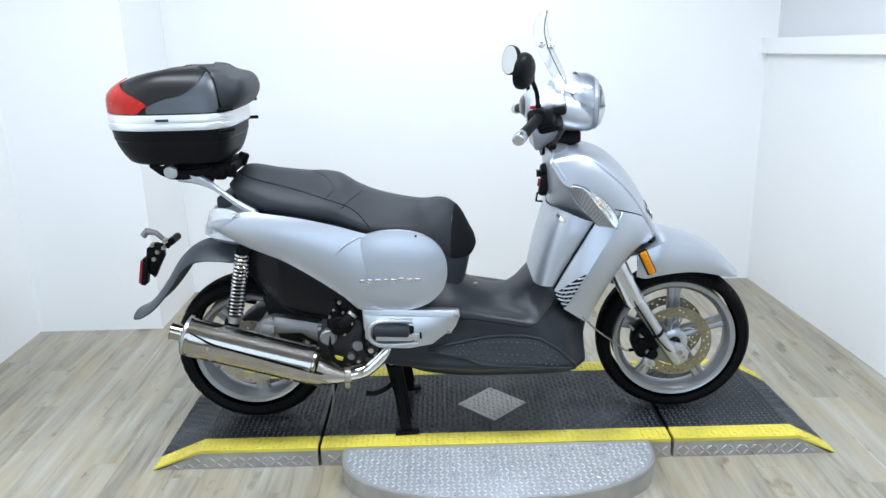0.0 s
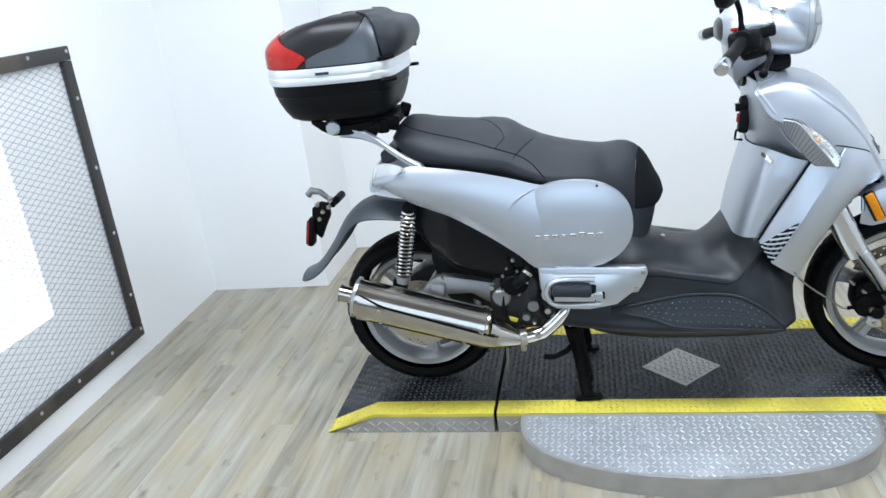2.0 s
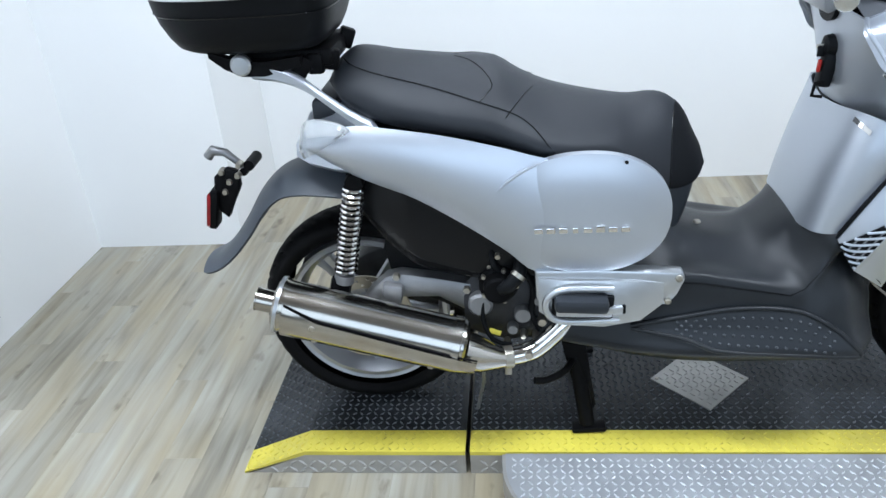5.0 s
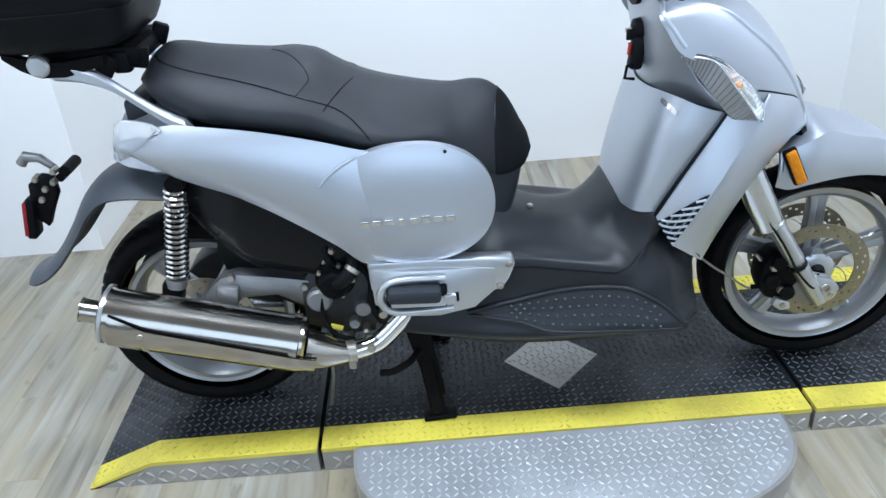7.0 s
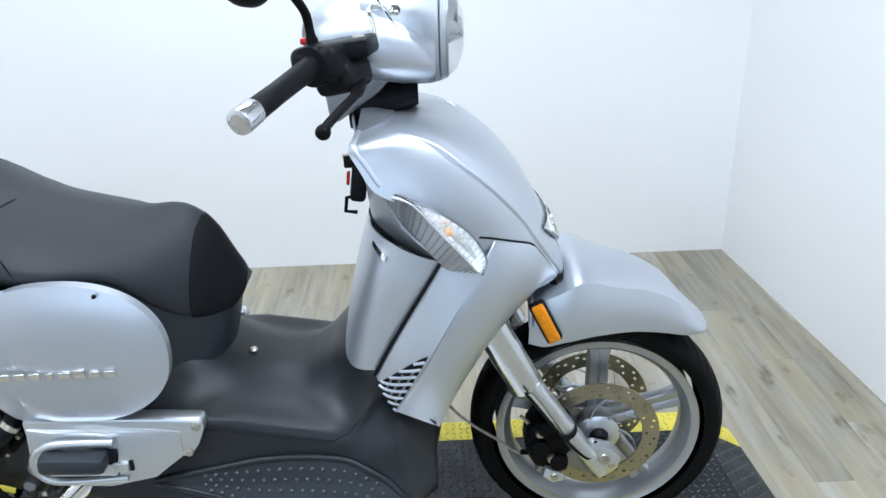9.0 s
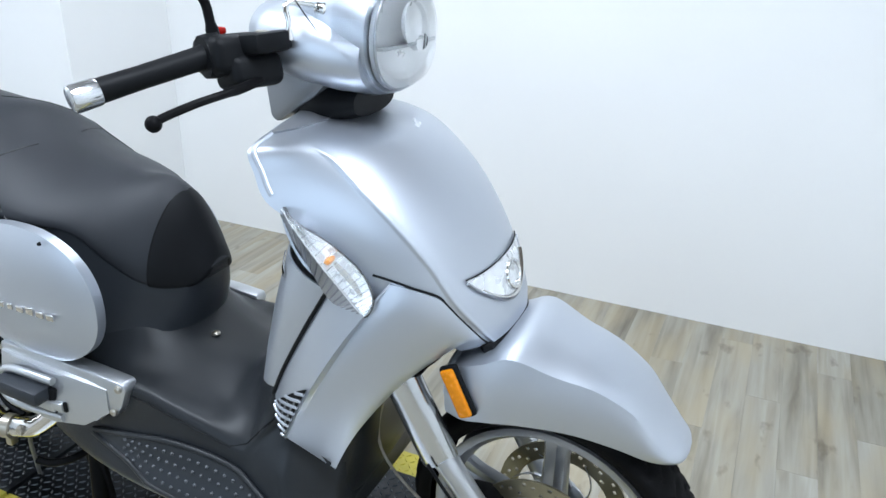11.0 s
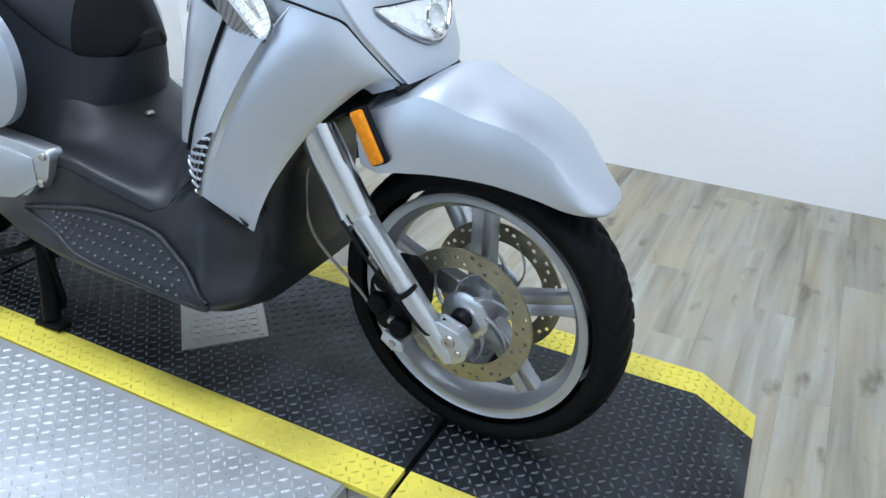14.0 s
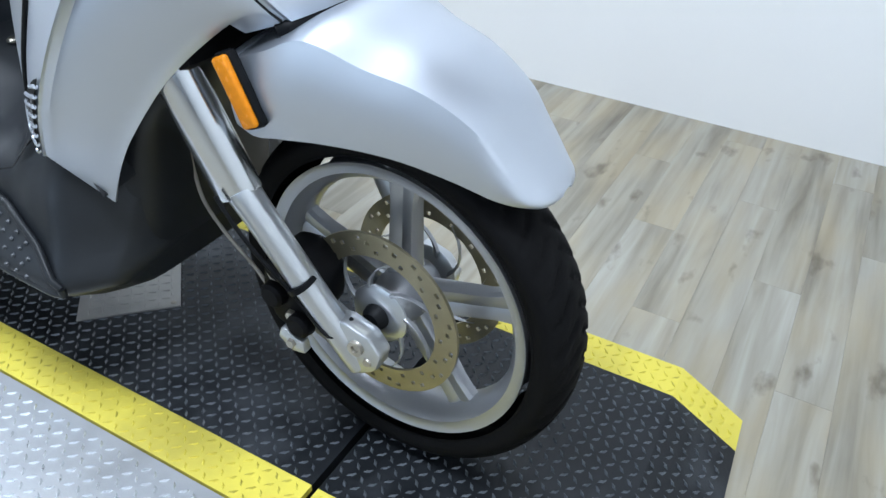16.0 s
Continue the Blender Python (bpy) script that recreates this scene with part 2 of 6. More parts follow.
def part(name, bm, mat, parent, label="", sharp=38):
    """Links a bmesh in world coordinates as one mesh under its thing or part."""
    base = Vector((0, 0, 0))
    p = parent
    while p:
        base += p.location
        p = p.parent
    bmesh.ops.translate(bm, verts=bm.verts, vec=-base)
    bmesh.ops.recalc_face_normals(bm, faces=bm.faces)
    me = bpy.data.meshes.new(name)
    bm.to_mesh(me)
    bm.free()
    for f in me.polygons:
        f.use_smooth = True
    me.set_sharp_from_angle(angle=radians(sharp))
    me.materials.append(mat)
    ob = new(name, me)
    ob.parent = parent
    return tagged(ob, label)


def top(name, bm, mat, label, category="", group="", kind="", sharp=38):
    ob = part(name, bm, mat, None, "", sharp)
    return tagged(ob, label, category, group, kind)


def spline(pts, n):
    """n points along a smooth curve through pts."""
    pts = [Vector(p) if len(p) == 3 else Vector((p[0], p[1], 0)) for p in pts]
    k = len(pts) - 1
    out = []
    for i in range(n):
        u = i / (n - 1) * k
        j = min(int(u), k - 1)
        u -= j
        a, b, c, d = pts[max(j - 1, 0)], pts[j], pts[j + 1], pts[min(j + 2, k)]
        out.append(0.5 * (2 * b + (c - a) * u + (2 * a - 5 * b + 4 * c - d) * u * u + (3 * b - 3 * c + d - a) * u ** 3))
    return out


def curve(pts):
    """A smooth function through (position, value) pairs."""
    xs, ys = [p[0] for p in pts], [p[1] for p in pts]

    def f(x):
        if x <= xs[0]:
            return ys[0]
        if x >= xs[-1]:
            return ys[-1]
        j = max(i for i in range(len(xs) - 1) if xs[i] <= x)
        h = xs[j + 1] - xs[j]
        m0 = (ys[j + 1] - ys[max(j - 1, 0)]) / (xs[j + 1] - xs[max(j - 1, 0)])
        e = min(j + 2, len(xs) - 1)
        m1 = (ys[e] - ys[j]) / (xs[e] - xs[j])
        u = (x - xs[j]) / h
        return (2 * u ** 3 - 3 * u * u + 1) * ys[j] + (u ** 3 - 2 * u * u + u) * h * m0 + (3 * u * u - 2 * u ** 3) * ys[j + 1] + (u ** 3 - u * u) * h * m1
    return f


def loft(rings, bm=None, caps=True, closed=True):
    bm = bm or bmesh.new()
    rows = [[bm.verts.new(p) for p in r] for r in rings]
    n = len(rows[0])
    for a, b in zip(rows, rows[1:]):
        for i in range(n if closed else n - 1):
            j = (i + 1) % n
            bm.faces.new((a[i], a[j], b[j], b[i]))
    if caps:
        bm.faces.new(rows[0])
        bm.faces.new(rows[-1])
    return bm


def sheet(fn, nu, nv, thick, bm=None):
    """A curved panel: fn(u, v) gives places for u, v from 0 to 1; it gets a thickness inwards (towards y = 0)."""
    bm = bm or bmesh.new()
    g = [[Vector(fn(i / nu, j / nv)) for j in range(nv + 1)] for i in range(nu + 1)]
    back = []
    for i in range(nu + 1):
        row = []
        for j in range(nv + 1):
            du = g[min(i + 1, nu)][j] - g[max(i - 1, 0)][j]
            dv = g[i][min(j + 1, nv)] - g[i][max(j - 1, 0)]
            nn = du.cross(dv)
            nn = nn.normalized() if nn.length > 1e-12 else Vector((0, 0, 0))
            row.append(g[i][j] - nn * thick)
        back.append(row)
    a = [[bm.verts.new(p) for p in r] for r in g]
    b = [[bm.verts.new(p) for p in r] for r in back]
    for i in range(nu):
        for j in range(nv):
            bm.faces.new((a[i][j], a[i + 1][j], a[i + 1][j + 1], a[i][j + 1]))
            bm.faces.new((b[i][j], b[i][j + 1], b[i + 1][j + 1], b[i + 1][j]))
    for i in range(nu):
        bm.faces.new((a[i][0], b[i][0], b[i + 1][0], a[i + 1][0]))
        bm.faces.new((a[i][nv], a[i + 1][nv], b[i + 1][nv], b[i][nv]))
    for j in range(nv):
        bm.faces.new((a[0][j], a[0][j + 1], b[0][j + 1], b[0][j]))
        bm.faces.new((a[nu][j], b[nu][j], b[nu][j + 1], a[nu][j + 1]))
    return bm


def tube(pts, r, n=12, bm=None, flat=1.0):
    """A tube along pts; r is one radius or one for each point."""
    pts = [Vector(p) for p in pts]
    rs = r if isinstance(r, (list, tuple)) else [r] * len(pts)
    rings, side = [], None
    for i, p in enumerate(pts):
        d = (pts[min(i + 1, len(pts) - 1)] - pts[max(i - 1, 0)]).normalized()
        if side is None:
            side = d.cross(Vector((0, 0, 1)) if abs(d.z) < 0.9 else Vector((0, 1, 0))).normalized()
        side = (side - d * side.dot(d)).normalized()
        up = d.cross(side)
        rings.append([p + rs[i] * (math.cos(a) * side + math.sin(a) * flat * up) for a in (2 * math.pi * k / n for k in range(n))])
    return loft(rings, bm)


def revolve(profile, centre, n=64, axis="y", bm=None, closed=False):
    """Turns (radius, along) pairs round an axis through centre."""
    c = Vector(centre)
    rings = []
    for k in range(n):
        a = 2 * math.pi * k / n
        ring = []
        for r, s in profile:
            p = {"y": (r * math.cos(a), s, r * math.sin(a)), "x": (s, r * math.cos(a), r * math.sin(a)), "z": (r * math.cos(a), r * math.sin(a), s)}[axis]
            ring.append(c + Vector(p))
        rings.append(ring)
    rings.append(rings[0])
    bm = bm or bmesh.new()
    rows = [[bm.verts.new(p) for p in r] for r in rings[:-1]]
    rows.append(rows[0])
    m = len(profile)
    for a, b in zip(rows, rows[1:]):
        for i in range(m if closed else m - 1):
            j = (i + 1) % m
            bm.faces.new((a[i], a[j], b[j], b[i]))
    bmesh.ops.remove_doubles(bm, verts=bm.verts, dist=1e-6)
    return bm


def block(size, m, bevel=0.0, bm=None, segs=2):
    """A bevelled block of that size at the pose m."""
    b2 = bmesh.new()
    bmesh.ops.create_cube(b2, size=1)
    bmesh.ops.scale(b2, verts=b2.verts, vec=size)
    if bevel:
        bmesh.ops.bevel(b2, geom=b2.edges[:], offset=bevel, segments=segs, profile=0.5, affect="EDGES")
    bmesh.ops.transform(b2, matrix=m, verts=b2.verts)
    if bm is None:
        return b2
    me = bpy.data.meshes.new("tmp")
    b2.to_mesh(me)
    b2.free()
    bm.from_mesh(me)
    bpy.data.meshes.remove(me)
    return bm


def rod(a, b, r, n=12, bm=None):
    return tube([a, b], r, n, bm)


def mirror_y(bm):
    for v in bm.verts:
        v.co.y = -v.co.y
    return bm


def prism(outline, y0, y1, bm=None, bevel=0.0):
    """An outline of (x, z) pairs, drawn out from y0 to y1."""
    b2 = bmesh.new()
    lo = [b2.verts.new((x, y0, z)) for x, z in outline]
    f = b2.faces.new(lo)
    ex = bmesh.ops.extrude_face_region(b2, geom=[f])
    bmesh.ops.translate(b2, verts=[v for v in ex["geom"] if isinstance(v, bmesh.types.BMVert)], vec=(0, y1 - y0, 0))
    if bevel:
        bmesh.ops.bevel(b2, geom=b2.edges[:], offset=bevel, segments=2, profile=0.5, affect="EDGES", clamp_overlap=True)
    if bm is None:
        return b2
    me = bpy.data.meshes.new("tmp")
    b2.to_mesh(me)
    b2.free()
    bm.from_mesh(me)
    bpy.data.meshes.remove(me)
    return bm


def screw(x, y, z, parent, r=0.007, name="screw"):
    """A button-head screw whose head faces the -y side."""
    bm = revolve([(0, -0.004), (r * 0.6, -0.004), (r, -0.0015), (r, 0.003), (0, 0.003)], (x, y, z), 14)
    return part(name, bm, STEEL, parent)


# ---- the room ----
FLOOR = -0.073
CEILING = 2.65
XL, XR, YB, YF = -1.385, 2.50, 1.638, -4.0


def slab(x0, x1, y0, y1, z0, z1, bm=None):
    return block((x1 - x0, y1 - y0, z1 - z0), pose((x0 + x1) / 2, (y0 + y1) / 2, (z0 + z1) / 2), 0, bm)


floor = top("floor", slab(XL - 0.1, XR + 0.2, YF - 0.1, YB + 0.1, FLOOR - 0.1, FLOOR - 0.004), GAP, "vinyl plank floor of grey-washed oak boards", "floor", kind="structure")
top("wall_north", slab(XL - 0.1, XR + 0.2, YB, YB + 0.1, FLOOR - 0.1, CEILING), WALL, "plain white painted wall behind the scooter", "wall", kind="structure")
top("wall_pillar", slab(XL - 0.05, -0.755, 1.08, YB - 0.001, FLOOR - 0.1, CEILING), WALL, "white painted box-out in the corner of the room", "wall", kind="structure")
# unseen wall behind the camera, kept dark to hold back bounced light
top("wall_south", slab(XL - 0.1, XR + 0.2, YF - 0.1, YF, FLOOR - 0.1, CEILING), DARK_WALL, "unseen dark grey wall behind the camera that limits bounce light", "wall", kind="structure")
bm = bmesh.new()
lo = [(2.48, YB, 0), (2.48 + 0.06 * (YB - YF), YF, 0), (3.1, YF, 0), (3.1, YB, 0)]
loft([[(x, y, FLOOR - 0.1) for x, y, _ in lo], [(x, y, 1.27) for x, y, _ in lo]], bm)
top("wall_east", bm, WALL, "white painted half-height side wall with a ledge", "wall", kind="structure")
# upper wall coloured greyer to stand for the dimness above the ledge
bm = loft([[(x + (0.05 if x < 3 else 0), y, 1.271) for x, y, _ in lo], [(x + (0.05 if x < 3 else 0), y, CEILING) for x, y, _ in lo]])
top("wall_east_upper", bm, DULL_WALL, "upper wall above the ledge, its dimness put into the grey", "wall", kind="structure")
# side wall with an opening behind the mesh guard
OY0, OY1, OZ0, OZ1 = -0.72, -0.108, 0.345, 1.20
bm = bmesh.new()
slab(XL - 0.12, XL, YF, OY0, FLOOR - 0.1, CEILING, bm)
slab(XL - 0.12, XL, OY1, YB, FLOOR - 0.1, CEILING, bm)
slab(XL - 0.12, XL, OY0, OY1, FLOOR - 0.1, OZ0, bm)
slab(XL - 0.12, XL, OY0, OY1, OZ1, CEILING, bm)
top("wall_west", bm, WALL, "white painted side wall with an opening behind a mesh guard", "wall", kind="structure")
# out of view; coloured dark to cut bounce and darken reflections from above
top("ceiling", slab(XL - 0.2, 3.1, YF - 0.1, YB + 0.1, CEILING, CEILING + 0.1), CEIL, "unseen dark brown-grey ceiling that bounces little light", "ceiling", kind="structure")
bm = bmesh.new()
a, b = (2.48, YB - 0.002), (2.48 + 0.06 * 3.5, YB - 3.5)
loft([[(a[0] - 0.03, a[1], z), (b[0] - 0.03, b[1], z), (b[0] + 0.01, b[1], z), (a[0] + 0.01, a[1], z)] for z in (1.205, 1.285)], bm)
for v in bm.verts:
    v.co.z += 0.035 * (a[1] - v.co.y)
top("trim", bm, WALL, "white horizontal ledge along the side wall", "ledge", kind="structure")
for lx, ly, lz, sx, sy, _ in LAMPS:
    lamp = thing("ceiling_lamp", "flat unseen dark brown-grey ceiling that bounces little light light panel with a metal frame", "lamp", (lx, ly, CEILING), "ceiling light panels")
    for side in (-1, 1):
        part("frame", block((sx + 0.06, 0.03, 0.045), pose(lx, ly + side * (sy / 2 + 0.015), CEILING - 0.0225), 0.004), BRUSHED, lamp)
        part("frame", block((0.03, sy, 0.045), pose(lx + side * (sx / 2 + 0.015), ly, CEILING - 0.0225), 0.004), BRUSHED, lamp)

# ---- lift platform ----
PX0, PX1, PY0, PY1 = -0.335, 2.064, -0.255, 0.385
SL, SR = 0.253, 1.49
RL, RR = -0.165, 1.932
YW = 0.08


def strip_top(x):
    """Height of the platform's upper face: level, with a ramp at each end."""
    if x < RL:
        return (FLOOR + 0.004) * (RL - x) / (RL - PX0)
    if x > RR:
        return (FLOOR + 0.004) * (x - RR) / (PX1 - RR)
    return 0.0


def end_slant(x, y):
    """The far end of the platform is cut a little out of square."""
    return 0.045 * (y - PY0) * max(0, (x - SR) / (PX1 - SR))


def deck_piece(xs, y0, y1, drop, rise=0.0):
    rings = []
    for x in xs:
        z = strip_top(x) + rise
        zb = max(FLOOR, z - drop)
        xa, xb = x - end_slant(x, y0), x - end_slant(x, y1)
        rings.append([(xa, y0, z), (xb, y1, z), (xb, y1, zb), (xa, y0, zb)])
    return loft(rings)


def tread_bars(bm, region, pitch, length, width, height, zfun):
    """Raised tread lugs, each row turned against the next, where region(x, y) holds."""
    x0, x1, y0, y1 = region[:4]
    test = region[4] if len(region) > 4 else None
    ny, nx = int((y1 - y0) / pitch), int((x1 - x0) / pitch)
    for i in range(nx):
        for j in range(ny):
            x, y = x0 + (i + 0.5) * pitch, y0 + (j + 0.5) * pitch
            if test and not test(x, y) or zfun is strip_top and x > PX1 - 0.018 - 0.045 * (y - PY0):
                continue
            a = radians(45 if (i + j) % 2 else -45)
            d, s = Vector((math.cos(a), math.sin(a), 0)), Vector((-math.sin(a), math.cos(a), 0))
            z = zfun(x + (end_slant(x, y) if zfun is strip_top else 0))
            c = Vector((x, y, z))
            base = [bm.verts.new(c + d * length * u + s * width * v - Vector((0, 0, 0.0005))) for u, v in ((-0.5, 0), (0, -0.5), (0.5, 0), (0, 0.5))]
            up = [bm.verts.new(c + d * length * 0.36 * u + Vector((0, 0, height))) for u in (-1, 1)]
            bm.faces.new((base[0], base[1], up[1], up[0]))
            bm.faces.new((base[1], base[2], up[1]))
            bm.faces.new((base[2], base[3], up[0], up[1]))
            bm.faces.new((base[3], base[0], up[0]))
    return bm


platform = thing("lift_platform", "low black tread-plate motorcycle platform with yellow edges", "platform", ((PX0 + PX1) / 2, (PY0 + PY1) / 2, FLOOR))
for name, xs in (("end_ramp", (PX0, RL, SL - 0.006)), ("deck", (SL + 0.006, SR - 0.006)), ("end_ramp", (SR + 0.006, RR, PX1))):
    sec = part(name, deck_piece(xs, PY0 + YW, PY1 - YW, 0.2), DECK, platform, "black painted tread plate", sharp=10)
    x0, x1 = xs[0], xs[-1]
    tagged(part("tread", tread_bars(bmesh.new(), (x0, x1, PY0 + YW, PY1 - YW), 0.0190, 0.0180, 0.0074, 0.0028, strip_top), DECK_LUG, sec, "raised tread lugs", sharp=10), kind="stuff")
    for y0, y1 in ((PY0, PY0 + YW), (PY1 - YW, PY1)):
        yel = part("yellow_edge", deck_piece(xs, y0, y1, 0.012, 0.0004), YELLOW, sec, "yellow painted safety edge", sharp=10)
        tagged(part("tread", tread_bars(bmesh.new(), (x0, x1, y0, y1), 0.0190, 0.0180, 0.0074, 0.0028, strip_top), YELLOW_WORN, sec, "yellow tread lugs with worn tops", sharp=10), kind="stuff")
    for y0, y1 in ((PY0 + 0.002, PY0 + 0.03), (PY1 - 0.03, PY1 - 0.002)):
        part("side_plate", deck_piece(xs, y0, y1, 0.2, -0.0125), WORN_PLATE, sec, "worn bare tread-plate side", sharp=10)
# lugs on the upright side plate that faces the room
bm = bmesh.new()
nlug = int((PX1 - PX0) / 0.026)
for i in range(nlug):
    x = PX0 + 0.03 + i * 0.026
    for j in range(3):
        z = FLOOR + 0.012 + j * 0.022
        if z + 0.012 > strip_top(x) - 0.012 or abs(x - SL) < 0.02 or abs(x - SR) < 0.02:
            continue
        s = 1 if (i + j) % 2 else -1
        c = Vector((x, PY0 + 0.002, z))
        d, w = Vector((0.0105, 0, 0.009 * s)), Vector((-0.003 * s, 0, 0.0038))
        base = [bm.verts.new(c + q) for q in (-d, w, d, -w)]
        up = [bm.verts.new(c + q * 0.7 + Vector((0, -0.0032, 0))) for q in (-d, d)]
        bm.faces.new((base[0], base[1], up[1], up[0]))
        bm.faces.new((base[1], base[2], up[1]))
        bm.faces.new((base[2], base[3], up[0], up[1]))
        bm.faces.new((base[3], base[0], up[0]))
tagged(part("side_tread", bm, WORN_PLATE, platform, "bare tread lugs", sharp=10), kind="stuff")
# bare diamond inset
dc, dx, dy = (0.878, 0.034), 0.132, 0.135
dia = [(dc[0] - dx, dc[1]), (dc[0], dc[1] - dy), (dc[0] + dx, dc[1]), (dc[0], dc[1] + dy)]
bm = loft([[(x, y, -0.01) for x, y in dia], [(x, y, 0.003) for x, y in dia]])
inset = part("diamond_plate", bm, WORN_PLATE, platform, "bare diamond-shaped tread plate", sharp=10)
tagged(part("tread", tread_bars(bmesh.new(), (dc[0] - dx, dc[0] + dx, dc[1] - dy, dc[1] + dy, lambda x, y: abs(x - dc[0]) / dx + abs(y - dc[1]) / dy < 0.9), 0.0180, 0.0195, 0.0056, 0.0018, lambda x: 0.003), WORN_PLATE, inset, sharp=10), kind="stuff")
for sx in (-1, 1):
    part("rivet", revolve([(0, 0.0055), (0.004, 0.005), (0.006, 0.003), (0.006, 0.002)], (dc[0] + sx * (dx - 0.018), dc[1], 0), 12, "z"), STEEL, inset)

# half-round tread plate in front
HC, HR, HB = (0.875, -0.258), 0.535, 0.325
step_plate = thing("half_round_plate", "bright aluminium half-round tread plate step beside the platform", "step", (HC[0], HC[1], FLOOR))
arc = [(HC[0] + HR * math.cos(a) * (1 if abs(math.cos(a)) < 0.97 else 1), HC[1] - HB * math.sin(a) ** 0.72) for a in (math.pi * k / 48 for k in range(49))]
rim = part("rim", loft([[(x, y, FLOOR) for x, y in arc], [(x, y, -0.006) for x, y in arc]]), WORN_PLATE, step_plate, "dull metal rim", sharp=30)
ins = [(HC[0] + (x - HC[0]) * 0.985, HC[1] + (y - HC[1]) * 0.975) for x, y in arc]
pl = part("plate", loft([[(x, y, -0.02) for x, y in ins], [(x, y, -0.003) for x, y in ins]]), PLATE, step_plate, sharp=30)
tagged(part("tread", tread_bars(bmesh.new(), (HC[0] - HR, HC[0] + HR, HC[1] - HB, HC[1] - 0.004, lambda x, y: ((x - HC[0]) / HR) ** 2 + (max(0, (HC[1] - y)) / HB) ** 2.78 < 0.93), 0.0195, 0.0178, 0.0066, 0.0030, lambda x: -0.003), PLATE_LUG, pl, "raised tread lugs", sharp=10), kind="stuff")

# ---- mesh guard on the side wall ----
GY0, GY1, GZ0, GZ1, GW, GX = -0.85, 0.360, 0.032, 1.276, 0.054, XL
guard = thing("mesh_guard", "black-framed expanded metal guard screwed to the white wall", "guard", (GX, (GY0 + GY1) / 2, GZ0))
for z in (GZ0 + GW / 2, GZ1 - GW / 2):
    rail = part("rail", block((0.022, GY1 - GY0, GW), pose(GX + 0.012, (GY0 + GY1) / 2, z), 0.004), FRAME_WOOD, guard)
    for k in range(6):
        y = GY0 + 0.06 + k * (GY1 - GY0 - 0.08) / 5
        part("screw", revolve([(0, 0.004), (0.006, 0.003), (0.008, 0), (0.008, -0.004)], (GX + 0.023, y, z + 0.008), 12, "x"), BRUSHED, rail)
for y in (GY0 + GW / 2, GY1 - GW / 2):
    stile = part("stile", block((0.021, GW, GZ1 - GZ0 - 2 * GW - 0.004), pose(GX + 0.012, y, (GZ0 + GZ1) / 2), 0.004), FRAME_WOOD, guard)
    for k in range(4):
        z = GZ0 + 0.2 + k * (GZ1 - GZ0 - 0.4) / 3
        part("screw", revolve([(0, 0.004), (0.006, 0.003), (0.008, 0), (0.008, -0.004)], (GX + 0.0225, y, z), 12, "x"), BRUSHED, stile)
bm = bmesh.new()
my0, my1, mz0, mz1 = GY0 + GW, GY1 - GW, GZ0 + GW, GZ1 - GW
LWD, SWD = 0.054, 0.0255
ncol, nrow = int((my1 - my0) / LWD) + 1, int((mz1 - mz0) / SWD) + 1


def strand(p, q):
    d = (q - p).normalized()
    s = Vector((0.6, -d.z * 0.8, d.y * 0.8)).normalized() * 0.0009
    t = d.cross(s).normalized() * 0.0009
    a = [bm.verts.new(p + o) for o in (s, t, -s, -t)]
    b = [bm.verts.new(q + o) for o in (s, t, -s, -t)]
    for i in range(4):
        bm.faces.new((a[i], a[(i + 1) % 4], b[(i + 1) % 4], b[i]))


for r in range(nrow):
    for c in range(ncol * 2):
        z0 = mz0 + r * SWD + (SWD / 2 if c % 2 else 0)
        z1 = mz0 + r * SWD + (0 if c % 2 else SWD / 2)
        y0, y1 = my0 + c * LWD / 2, my0 + (c + 1) * LWD / 2
        if y1 > my1 + 0.01:
            continue
        strand(Vector((GX + 0.012, y0, z0)), Vector((GX + 0.012, y1, z1)))
        z0b, z1b = mz0 + r * SWD - (SWD / 2 if c % 2 else 0), mz0 + r * SWD - (0 if c % 2 else SWD / 2)
        if r:
            strand(Vector((GX + 0.012, y0, z0b)), Vector((GX + 0.012, y1, z1b)))
part("mesh", bm, MESH_METAL, guard, "dark expanded metal mesh", sharp=20)
# space behind the opening
top("wall_recess", slab(XL - 0.62, XL - 0.60, OY0 - 0.5, OY1 + 0.5, FLOOR, CEILING), WALL, "white wall of the space behind the opening", "wall", kind="structure")
for y in (OY0 - 0.51, OY1 + 0.51):
    top("wall_recess_side", slab(XL - 0.60, XL - 0.12, y - 0.01, y + 0.01, FLOOR, CEILING), WALL, "white wall of the space behind the opening", "wall", kind="structure")
top("wall_recess_floor", slab(XL - 0.60, XL - 0.12, OY0 - 0.5, OY1 + 0.5, FLOOR - 0.05, FLOOR), WALL, "white floor of the space behind the opening", "floor", kind="structure")
# unseen lamp added only to brighten the space behind the mesh
area_lamp(XL - 0.36, (OY0 + OY1) / 2, 2.5, 0.35, 0.8, 110)

# ---- scooter ----
scooter = thing("motor_scooter", "silver touring motor scooter with black seat standing on its centre stand", "scooter")
RC, FC = Vector((0.004, 0, 0.290)), Vector((1.54, 0.0, 0.284))


